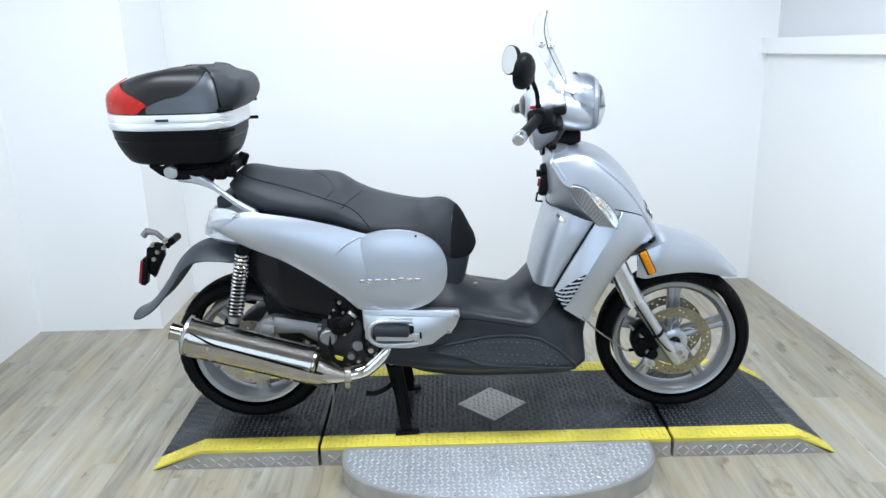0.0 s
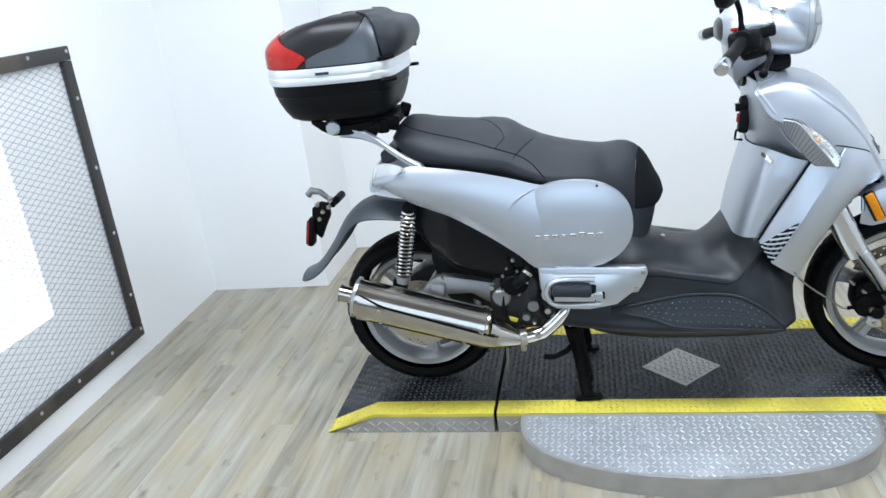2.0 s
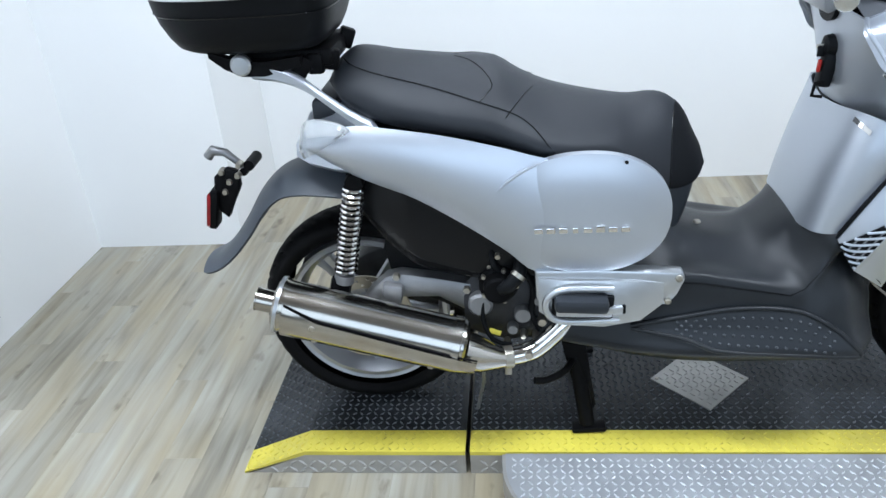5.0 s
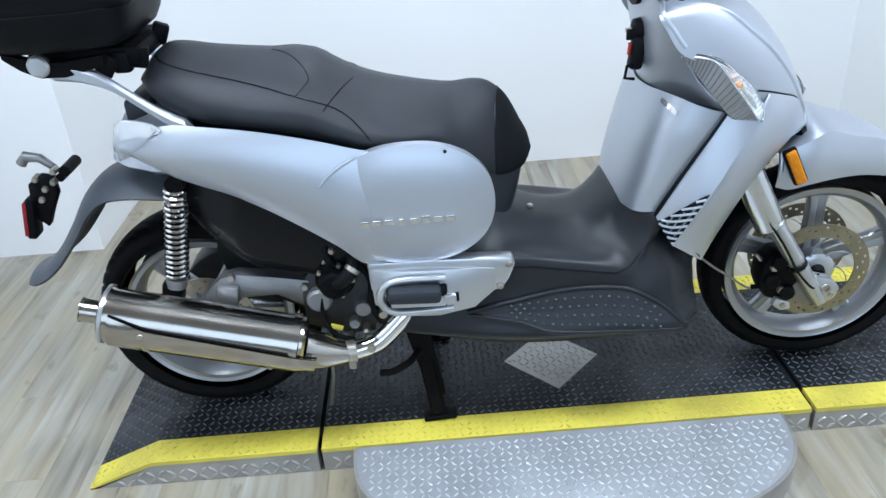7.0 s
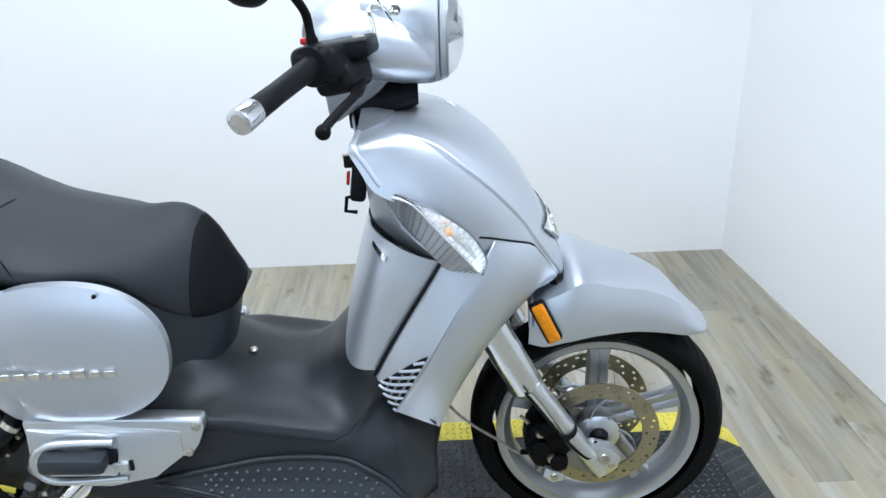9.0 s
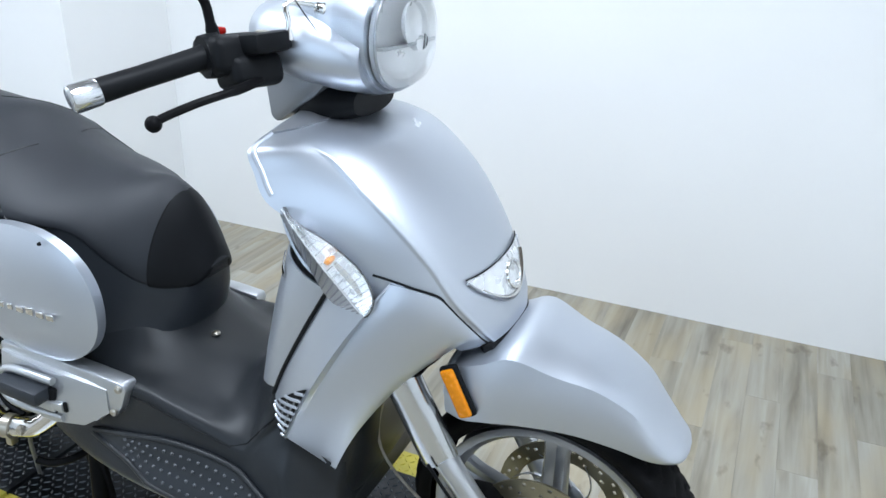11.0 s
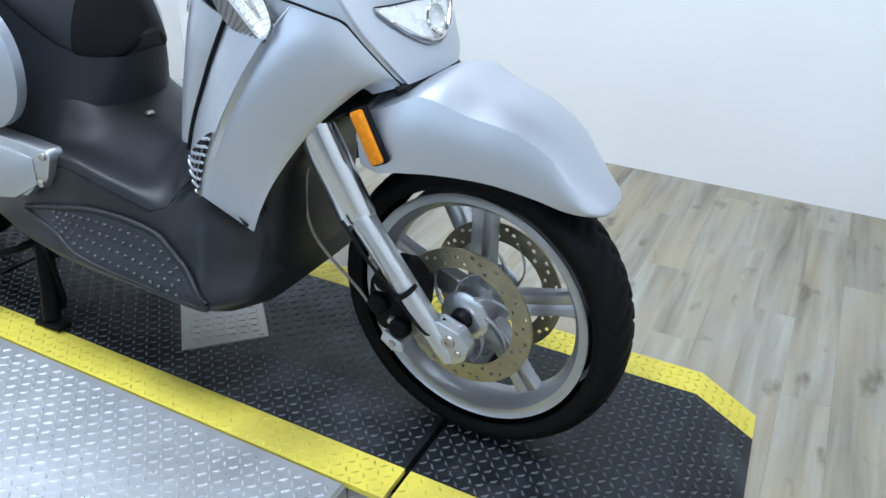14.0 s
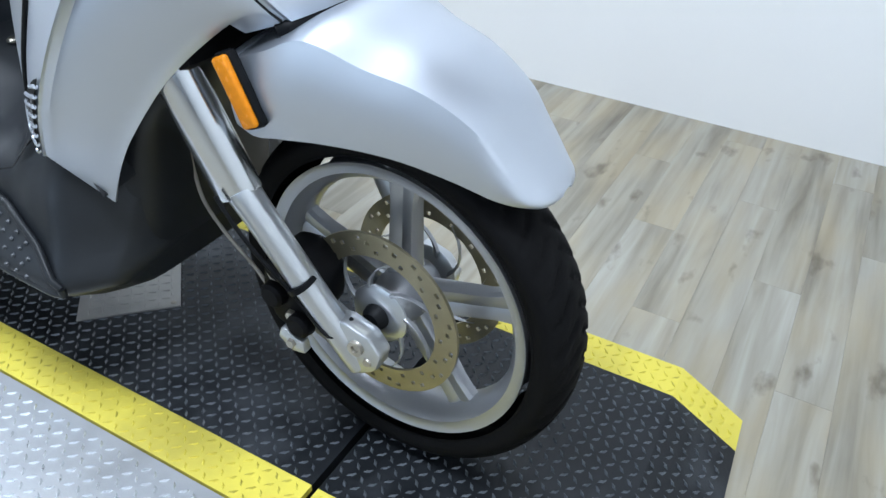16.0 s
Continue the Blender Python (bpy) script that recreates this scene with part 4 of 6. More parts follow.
# outer leg panels: between the outer edge and the inner front edge
e_out = spline([(1.272, -0.214, 0.756), (1.232, -0.224, 0.695), (1.190, -0.231, 0.622), (1.150, -0.228, 0.548), (1.112, -0.212, 0.474)], 25)
e_in = spline([tuple(apron(0.985, -0.958, 0.0025)), (1.403, -0.122, 0.694), (1.361, -0.144, 0.662), (1.303, -0.163, 0.604), (1.245, -0.180, 0.522), (1.214, -0.184, 0.466), (1.191, -0.184, 0.414)], 25)
e_up = [e_out[0]] + [apron(p.x, -p.y, 0.0025) for p in spline([(0.674, 1.42), (0.681, 1.32), (0.692, 1.20), (0.718, 0.995), (0.746, 0.953), (0.80, 0.943), (0.90, 0.958), (0.985, 0.958)], 24)]


def leg_panel(u, v):
    k = u * 24
    i = min(int(k), 23)
    p, q = e_out[i].lerp(e_out[i + 1], k - i), e_in[i].lerp(e_in[i + 1], k - i)
    j = min(int(v * 24), 23)
    t, b = e_up[j].lerp(e_up[j + 1], v * 24 - j), e_out[24].lerp(e_in[24], v)
    flat = e_out[0].lerp(e_in[0], v).lerp(b, u)
    coons = p.lerp(q, v) + t.lerp(b, u) - flat
    return coons + Vector((0.006, -0.008, 0.001)) * math.sin(math.pi * v ** 0.6) ** 0.8 * math.sin(math.pi * min(1, u + 0.02)) ** 0.6


v_in = spline([(1.212, -0.205, 0.788), (1.174, -0.204, 0.724), (1.14, -0.199, 0.665), (1.104, -0.193, 0.599), (1.077, -0.184, 0.543)], 25)


def vent_panel(u, v):
    k = u * 24
    i = min(int(k), 23)
    p, q = e_out[i].lerp(e_out[i + 1], k - i), v_in[i].lerp(v_in[i + 1], k - i)
    return p.lerp(q, v) + Vector((-0.002, -0.003, 0)) * math.sin(math.pi * v)


for side in (0, 1):
    mr = mirror_y if side else (lambda b: b)
    lp = part("leg_panel", mr(sheet(leg_panel, 30, 16, 0.004)), SILVER, scooter, "silver outer leg shield panel")
    part("inner_edge", mr(sheet(lambda u, v: vent_panel(u, v), 30, 8, 0.004)), SILVER, lp)
    part("seam", mr(tube([Vector(vent_panel(u / 12, 1.0)) + Vector((-0.003, -0.006, 0)) for u in range(13)], 0.0036, 8)), BLACK_PLASTIC, lp)
    # louvred vent let into the lower end of the edge
    vent = part("vent", mr(sheet(lambda u, v: Vector(vent_panel(0.56 + 0.435 * u, 0.04 + v * 0.80 * u ** 0.8)) + Vector((-0.003, -0.006, 0)), 16, 8, 0.001)), BLACK_PLASTIC, lp, "dark louvred vent opening")
    for k in range(8):
        a = 0.60 + 0.052 * k
        pts = []
        for q in range(12):
            v = 0.04 + 0.072 * q
            u = a + 0.26 * (v - 0.04)
            if u > 1 or v > 0.04 + 0.80 * ((u - 0.56) / 0.435) ** 0.8:
                break
            pts.append(Vector(vent_panel(u, v)) + Vector((-0.003, -0.0068, 0)))
        if len(pts) > 1:
            part("vent_slat", mr(tube(pts, 0.0030, 8)), SILVER, vent)

    for k in range(3):
        pts = [Vector(vent_panel(u, 0.16 + 0.19 * k)) + Vector((-0.003, -0.0062, 0)) for u in (0.60 + 0.08 * q for q in range(6)) if u < 1 and 0.16 + 0.19 * k < 0.04 + 0.80 * ((u - 0.56) / 0.435) ** 0.8]
        if len(pts) > 1:
            part("vent_rib", mr(tube(pts, 0.0022, 8)), SILVER_DARK, vent)

# rider side of the leg shield
s_cx = curve([(0.54, 1.008), (0.62, 1.022), (0.70, 1.042), (0.78, 1.066), (0.85, 1.083)])
s_ex = curve([(0.545, 1.074), (0.60, 1.102), (0.665, 1.137), (0.724, 1.171), (0.775, 1.204)])


def inner_shield(u, v):
    s = 2 * v - 1
    zc = 0.545 + 0.255 * u
    ze = 0.548 + 0.227 * u
    w = 0.181 + 0.022 * min(1, u * 1.3)
    a = abs(s) * math.pi / 2
    k = (1 - math.cos(a)) ** 1.25
    z = zc + (ze - zc) * k + 0.014 * u ** 3 * math.sin(2 * a) ** 2
    return (s_cx(zc) + (s_ex(ze) - s_cx(zc)) * k, math.copysign(w * (math.sin(a) ** 0.85 + 0.05 * math.sin(2 * a) ** 2), s), z)


inner = part("inner_shield", sheet(inner_shield, 20, 40, 0.004), SILVER, scooter, "silver inner leg shield")
part("emblem", sheet(lambda u, v: Vector(inner_shield(0.965 - 0.035 * u - 0.05 * v, 0.29 - 0.10 * v)) + Vector((-0.003, -0.003, 0)), 2, 6, 0.002), CHROME, inner, "slim raised badge")


g_x = curve([(0.775, 1.204), (0.817, 1.162), (0.852, 1.132), (0.897, 1.108), (0.95, 1.085), (0.995, 1.066)])
g_w = curve([(0.775, 0.203), (0.817, 0.212), (0.852, 0.204), (0.897, 0.192), (0.95, 0.184), (0.995, 0.152)])


def glove_panel(u, v):
    s = 2 * v - 1
    zc, ze = 0.80 + 0.205 * u, 0.775 + 0.22 * u
    w, xe = g_w(ze), g_x(ze)
    k = abs(s) ** 2.2
    xc = 1.075 - 0.02 * u
    return (xc + (xe - xc) * k, s * w, zc + (ze - zc) * k)


glove = part("glove_panel", sheet(glove_panel, 16, 36, 0.004), SILVER, scooter, "silver panel with the ignition lock")
part("shut_line", tube([Vector(glove_panel(0, v / 20)) + Vector((-0.002, 0, 0)) for v in range(21)], 0.003, 6), BLACK_PLASTIC, glove)
part("ignition_lock", revolve([(0, -0.018), (0.012, -0.018), (0.02, -0.014), (0.023, 0), (0.023, 0.014), (0, 0.014)], (1.062, -0.03, 0.92), 24, "x"), BLACK_PLASTIC, glove)
part("latch", block((0.03, 0.034, 0.075), pose(1.058, -0.03, 0.868, 0, 8, 0), 0.008), BLACK_PLASTIC, glove)
part("bag_hook", tube([(1.05, -0.045, 0.845), (1.034, -0.045, 0.842), (1.030, -0.045, 0.815), (1.052, -0.045, 0.812)], 0.004, 8), BLACK_METAL, glove)
key = thing("ignition_key", "small key with a red tag hanging from the lock", "key", (1.043, -0.035, 0.88))
part("blade", block((0.03, 0.003, 0.009), pose(1.045, -0.032, 0.918), 0.001), STEEL, key)
part("bow", block((0.016, 0.006, 0.024), pose(1.040, -0.034, 0.908), 0.003), BLACK_PLASTIC, key)
part("tag", block((0.006, 0.012, 0.026), pose(1.039, -0.038, 0.878, 0, 6, 0), 0.002), RED_LENS, key, "red tag")

# ---- footboard, tunnel and belly ----
b_top = curve([(0.44, 0.52), (0.56, 0.60), (0.70, 0.585), (0.77, 0.535), (0.85, 0.499), (0.925, 0.494), (0.968, 0.516), (1.01, 0.556), (1.06, 0.572), (1.11, 0.548), (1.17, 0.47), (1.215, 0.42), (1.245, 0.40)])
b_bot = curve([(0.44, 0.34), (0.52, 0.285), (0.60, 0.248), (0.70, 0.236), (0.85, 0.232), (1.08, 0.238), (1.17, 0.25), (1.215, 0.275), (1.245, 0.31)])
wid = [(0.44, 0.165), (0.55, 0.205), (0.66, 0.235), (0.80, 0.256), (1.0, 0.262), (1.10, 0.264), (1.134, 0.262), (1.142, 0.256), (1.160, 0.234), (1.18, 0.208), (1.205, 0.175), (1.26, 0.13)]
b_wid = curve(wid)


def belly_ring(x):
    zt, zb, w = b_top(x), b_bot(x), b_wid(x)
    sh = 0.458 if x < 0.80 else 0.458 - 0.035 * min(1, (x - 0.80) / 0.2)
    if x > 1.02:
        sh = min(zt - 0.02, sh + (x - 1.02) * 0.9)
    sh = min(sh, zt - 0.03)
    tw = 0.105 if x < 1.0 else 0.105 + min(1, (x - 1.0) / 0.07) * 0.075
    ledge = min(0.30, sh - 0.06)
    at = lambda z: b_wid(x + max(0, z - 0.28) * 0.24 * min(1, max(0, x - 0.9) / 0.15)) - 0.4 * max(0, z - 0.38) * min(1, max(0, (x - 1.0) / 0.08))
    half = [(0, zt), (tw * 0.55, zt - 0.003), (tw, zt - 0.02), (tw + (0.2 - tw) * 0.5, (zt + sh) / 2 - 0.012), (min(at(sh) * 0.82, 0.202), sh + 0.012), (at(sh) * 0.83, sh - 0.008), (at((sh + ledge) / 2) * 0.855, (sh + ledge) / 2 + 0.02), (at(ledge + 0.04) * 0.92, ledge + 0.04), (w, ledge + 0.002), (w * 0.99, ledge - 0.02), (w * 0.88, zb + 0.018), (w * 0.72, zb), (w * 0.3, zb - 0.004)]
    right = [(x, -y, z) for y, z in half]
    left = [(x, y, z) for y, z in half[1:]][::-1]
    return right + [(x, 0, zb - 0.004)] + left


def belly_skin(x):
    """The ring with softened corners."""
    r = [Vector(p) for p in belly_ring(x)]
    half = len(r) // 2
    right = spline(r[:half + 1], half * 3 + 1)
    return right + [Vector((p.x, -p.y, p.z)) for p in right[1:-1]][::-1]


belly = part("footboard_body", loft([belly_skin(0.44 + 0.745 * k / 100) for k in range(101)]), FOOTBOARD, scooter, "charcoal textured footboard and tunnel moulding", sharp=60)


def belly_at(x, k):
    r = belly_ring(x)
    i = min(int(k), len(r) - 2)
    return Vector(r[i]).lerp(Vector(r[i + 1]), k - i)


RUBBERY = material("dark_grey_rubber", (0.018, 0.021, 0.025), 0.42, spec=0.35, vary=0.1, scale=9)
PIMPLE = material("worn_grey_rubber", (0.046, 0.051, 0.059), 0.45, vary=0.25, scale=30)
# rubbery foot pad with a raised rim and pimples
pad_top = curve([(0.641, 0.341), (0.74, 0.366), (0.863, 0.388), (1.006, 0.380), (1.08, 0.345), (1.143, 0.290)])
pad_low = curve([(0.641, 0.337), (0.76, 0.322), (0.83, 0.300), (0.95, 0.290), (1.143, 0.281)])


def belly_side(x, z):
    """A place on the belly's flank at a given height."""
    r = [Vector(p) for p in belly_ring(x)[5:12]]
    for p, q in zip(r, r[1:]):
        if q.z <= z <= p.z:
            return q.lerp(p, (z - q.z) / max(1e-6, p.z - q.z))
    return r[0] if z > r[0].z else r[-1]


def pad(u, v):
    """Leaf-shaped pad on the flank."""
    x = 0.645 + 0.494 * u
    return belly_side(x, pad_top(x) + (pad_low(x) - pad_top(x)) * v) + Vector((0, -0.003, 0.001))


fp = part("foot_pad", sheet(pad, 40, 10, 0.004), RUBBERY, belly, "dark grey grip pad")
for v in (0, 1):
    part("pad_rim", tube([Vector(pad(u / 40, v)) + Vector((0, -0.002, 0.002)) for u in range(41)], 0.0058, 10), FOOTBOARD, fp)
part("pad_rim", tube([Vector(pad(1, v / 6)) + Vector((0, -0.002, 0.001)) for v in range(7)], 0.0058, 10), FOOTBOARD, fp)
for i in range(17):
    for j in range(4):
        c = Vector(pad(0.20 + 0.70 * (i + 0.5 * (j % 2)) / 17, 0.20 + 0.20 * j)) + Vector((0, -0.0042, 0.0014))
        bm = bmesh.new()
        bmesh.ops.create_icosphere(bm, subdivisions=1, radius=0.0042, matrix=Matrix.Translation(c))
        part("pimple", bm, PIMPLE, fp)
part("seam", tube([belly_at(0.752 + 0.235 * k / 16, 5.0) + Vector((0, -0.0005, 0)) for k in range(17)] + [belly_at(1.02, 4.4), belly_at(1.055, 3.9), belly_at(1.082, 3.6)], 0.0018, 6), GLOSS_BLACK, belly)
part("tunnel_screw", revolve([(0, 0.003), (0.006, 0.003), (0.009, 0.0), (0.009, -0.003), (0, -0.003)], (0.817, -0.03, 0.515), 14, "z"), STEEL, belly)
# front inner wheel arch
arch_line = spline([(1.130, 0.246), (1.162, 0.260), (1.184, 0.306), (1.198, 0.372), (1.208, 0.440), (1.226, 0.502), (1.276, 0.560), (1.335, 0.622)], 29)
arch_w = curve([(0, 0.200), (0.15, 0.186), (0.35, 0.155), (0.6, 0.136), (1, 0.130)])


def wheel_arch(u, v):
    """Rounded shell behind the front wheel whose flanks sweep back."""
    k = u * 28
    i = min(int(k), 27)
    p, s = arch_line[i].lerp(arch_line[i + 1], k - i), 2 * v - 1
    return (p.x - 0.05 * abs(s) ** 3.2 * (1 - 0.3 * u), arch_w(u) * math.sin(s * math.pi / 2), p.y + 0.012 * abs(s) ** 3)


part("wheel_arch", sheet(wheel_arch, 32, 40, 0.005), FOOTBOARD, scooter, "charcoal inner wheel arch", sharp=60)
part("steering_column", tube([(1.30, 0, 0.62), (1.22, 0, 0.80), (1.12, 0, 1.03)], [0.035, 0.03, 0.03], 18), BLACK_METAL, scooter)
part("fork_bridge", block((0.07, 0.31, 0.05), pose(1.30, 0, 0.635, 0, -28, 0), 0.012), BLACK_METAL, scooter)
part("radiator", block((0.05, 0.28, 0.22), pose(1.12, 0, 0.44, 0, -20, 0), 0.01), BLACK_METAL, scooter, "black radiator")

# ---- seat ----
s_top = curve([(-0.012, 0.915), (0.005, 0.940), (0.045, 0.962), (0.14, 0.947), (0.25, 0.933), (0.322, 0.929), (0.357, 0.920), (0.402, 0.890), (0.462, 0.862), (0.548, 0.838), (0.637, 0.825), (0.70, 0.829), (0.735, 0.818), (0.77, 0.783), (0.80, 0.724), (0.815, 0.694), (0.822, 0.668)])
s_bot = curve([(-0.012, 0.90), (0.005, 0.874), (0.04, 0.842), (0.10, 0.815), (0.18, 0.799), (0.324, 0.772), (0.40, 0.748), (0.458, 0.733), (0.54, 0.737), (0.61, 0.728), (0.662, 0.676), (0.706, 0.636), (0.74, 0.622), (0.775, 0.620), (0.80, 0.630), (0.815, 0.648), (0.822, 0.665)])
s_wid = curve([(-0.012, 0.075), (0.01, 0.11), (0.05, 0.132), (0.15, 0.162), (0.30, 0.184), (0.42, 0.192), (0.50, 0.188), (0.60, 0.178), (0.68, 0.158), (0.74, 0.126), (0.78, 0.088), (0.805, 0.058), (0.82, 0.03)])


s_up = curve([(-0.012, 0.075), (0.01, 0.11), (0.05, 0.132), (0.15, 0.155), (0.30, 0.17), (0.42, 0.17), (0.50, 0.155), (0.60, 0.13), (0.68, 0.108), (0.74, 0.085), (0.78, 0.06), (0.805, 0.042), (0.82, 0.022)])


def low_w(x):
    """Half width along the seat's lower edge, which flares behind the nose."""
    k = min(1, max(0, (x - 0.34) / 0.24))
    return s_wid(x) * (1 - k) + min(s_wid(x), s_up(x) * 1.24) * k


def seat_ring(x, n=40):
    zt, zb, w = s_top(x), s_bot(x), s_wid(x)
    h = zt - zb
    lip = 0.32 - 0.20 * min(1, max(0, (x - 0.42) / 0.2))
    ring = []
    for k in range(n):
        a = 2 * math.pi * k / n
        c, s = math.cos(a), math.sin(a)
        if s >= 0:
            soft = min(1, max(0, (x - 0.45) / 0.15))
            wu = s_up(x) + (low_w(x) - s_up(x)) * ((1 - s) ** 1.1 * (1 - soft) + (1 - s * s) * soft)
            y, z = wu * math.copysign(abs(c) ** 1.12, c) * (1 - 0.14 * s), zb + h * lip + h * (1 - lip) * abs(s)
        else:
            y, z = low_w(x) * math.copysign(abs(c) ** 0.3, c) * (1 + 0.04 * s), zb + h * lip - h * lip * abs(s) ** 0.6
        ring.append((x, y, z))
    return ring


def seat_at(x, a, lift=0.001):
    r = seat_ring(x, 120)
    k = (a / (2 * math.pi) * 120) % 120
    i = int(k)
    p = Vector(r[i]).lerp(Vector(r[(i + 1) % 120]), k - i)
    c = Vector((x, 0, (s_top(x) + s_bot(x)) / 2))
    return p + (p - c).normalized() * lift


xs = [-0.012 + 0.834 * (0.5 - 0.5 * math.cos(math.pi * k / 70)) for k in range(71)]
seat = part("seat", loft([seat_ring(x) for x in xs]), VINYL, scooter, "black vinyl two-level saddle", sharp=60)
pipe_z = curve([(0.02, 0.945), (0.101, 0.921), (0.209, 0.896), (0.297, 0.872), (0.374, 0.846), (0.428, 0.813), (0.477, 0.756)])
for side in (-1, 1):
    pts = []
    for k in range(30):
        x = 0.02 + 0.457 * k / 29
        z = pipe_z(x)
        lo, hi = radians(-70), radians(85)
        for _ in range(14):
            q = (lo + hi) / 2
            if seat_at(x, q).z < z:
                lo = q
            else:
                hi = q
        pts.append(seat_at(x, math.pi - lo if side < 0 else lo, 0.0005))
    part("piping", tube(pts, 0.0016, 6), GLOSS_BLACK, seat)
    # waisted panel between the two seat levels
    for line in ([(0.262, 84), (0.300, 72), (0.345, 46), (0.334, 32), (0.318, 23)], [(0.432, 66), (0.408, 45), (0.388, 28), (0.374, 16)]):
        part("seam", tube([seat_at(p.x, math.pi - radians(p.y) if side < 0 else radians(p.y), 0.0002) for p in spline(line, 14)], 0.0013, 6), GLOSS_BLACK, seat)
    part("nose_seam", tube([seat_at(0.732 + 0.022 * (1 - abs(math.cos(radians(a)))) , math.pi - radians(a) if side < 0 else radians(a), 0.0003) for a in range(-65, 62, 6)], 0.0016, 6), GLOSS_BLACK, seat)
# smooth insert round the nose
def nose_patch(u, v):
    a = radians(-62 + 304 * v)
    x0 = 0.732 + 0.022 * (1 - abs(math.cos(a)))
    return seat_at(x0 + (0.8205 - x0) * u, a, 0.0009)


part("nose_insert", sheet(nose_patch, 14, 40, 0.0006), SMOOTH_VINYL, seat, "smooth darker nose insert", sharp=60)
# cowl under the seat
def cowl_ring(k):
    """Plan outline just inside the seat's lower edge, drawn in towards the footboard; k from 0 at the foot to 1."""
    ring = []
    for q in range(48):
        a = 2 * math.pi * q / 48
        c, sn = math.cos(a), math.sin(a)
        reach = (0.232 - 0.049 * (1 - k) ** 1.3) if c > 0 else 0.13
        x = 0.57 + reach * math.copysign(abs(c) ** 0.85, c)
        y = (0.170 - 0.022 * (1 - k)) * math.copysign(abs(sn) ** 0.80, sn)
        if x > 0.5:
            y = math.copysign(min(abs(y), low_w(min(x, 0.815)) * 0.985), y)
        zt = s_bot(x) + 0.014
        ring.append((x, y, 0.455 + (zt - 0.455) * k))
    return ring


part("seat_cowl", loft([cowl_ring(k / 14) for k in range(15)]), GREY_PLASTIC, scooter, "dark grey cowl below the seat", sharp=60)
part("frame_tray", block((0.50, 0.22, 0.22), pose(0.24, 0.02, 0.70, 0, 8, 0), 0.04), BLACK_PLASTIC, scooter)

# ---- side panels ----
p_up = curve([(-0.062, 0.792), (-0.02, 0.812), (0.05, 0.829), (0.106, 0.827), (0.235, 0.811), (0.357, 0.785), (0.452, 0.758), (0.56, 0.74)])
p_lo = curve([(-0.062, 0.772), (-0.02, 0.748), (0.041, 0.719), (0.10, 0.697), (0.173, 0.669), (0.282, 0.605), (0.372, 0.541), (0.428, 0.494), (0.56, 0.494)])
p_y = curve([(-0.062, 0.150), (0.0, 0.175), (0.10, 0.198), (0.25, 0.217), (0.40, 0.228), (0.56, 0.228)])


def side_panel(u, v):
    x = -0.062 + 0.60 * u
    z0, z1 = p_up(x), p_lo(x)
    s = 2 * v - 1
    return (x, -p_y(x) + 0.022 * abs(s) ** 2.2 - 0.004, z0 + (z1 - z0) * v)


OC, OA, OB = (0.541, 0.630), 0.176, 0.139


def oval_cover(u, v):
    a, r = 2 * math.pi * u, v
    c, s = math.cos(a), math.sin(a)
    x = OC[0] + OA * r * math.copysign(abs(c) ** 0.9, c)
    z = OC[1] + OB * r * math.copysign(abs(s) ** 0.9, s)
    z = max(z, 0.4945)
    return (x, -0.245 + 0.013 * r ** 4 + 0.006 * r * r + 0.016 * max(0, -c * r) ** 1.6, z)


def disc_sheet(fn, nu, nv, depth):
    """A domed round cover with a rim that reaches back by depth."""
    bm = bmesh.new()
    rows = [[bm.verts.new(fn(i / nu, j / nv)) for i in range(nu)] for j in range(1, nv + 1)]
    mid = bm.verts.new(fn(0, 0))
    back = [bm.verts.new(v.co + Vector((0, depth, 0))) for v in rows[-1]]
    rows.append(back)
    for i in range(nu):
        bm.faces.new((mid, rows[0][i], rows[0][(i + 1) % nu]))
        for a, b in zip(rows, rows[1:]):
            bm.faces.new((a[i], b[i], b[(i + 1) % nu], a[(i + 1) % nu]))
    bm.faces.new(back)
    return bm


def far_side(bm):
    """The exhaust-free side sits closer in."""
    bm = mirror_y(bm)
    for v in bm.verts:
        v.co.y *= 0.60
    return bm


for side in (0, 1):
    mr = far_side if side else (lambda b: b)
    sp = part("side_panel", mr(sheet(side_panel, 44, 14, 0.004)), SILVER, scooter, "silver painted rear side panel")
    oc = part("oval_cover", mr(disc_sheet(oval_cover, 72, 14, 0.02)), SILVER, sp, "silver domed oval side cover", sharp=50)
    part("crease", mr(tube([(0.352, -0.2335, 0.694), (0.372, -0.236, 0.716), (0.40, -0.237, 0.737), (0.44, -0.2365, 0.756)], [0.001, 0.0035, 0.004, 0.002], 8)), SILVER, sp)
    part("stud", mr(revolve([(0, -0.240), (0.0032, -0.240), (0.004, -0.236), (0, -0.236)], (0.617, 0, 0.752), 10)), BLACK_PLASTIC, sp)
    # raised lettering shown as plain chrome bars
    for k in range(8):
        x = 0.437 + 0.026 * k
        z = 0.606 + (-0.000 if k != 5 else 0.002)
        part("letter_bar", mr(block((0.019 if k != 3 else 0.012, 0.004, 0.013 if k != 5 else 0.017), pose(x, -0.247, z), 0.0018)), CHROME, sp)

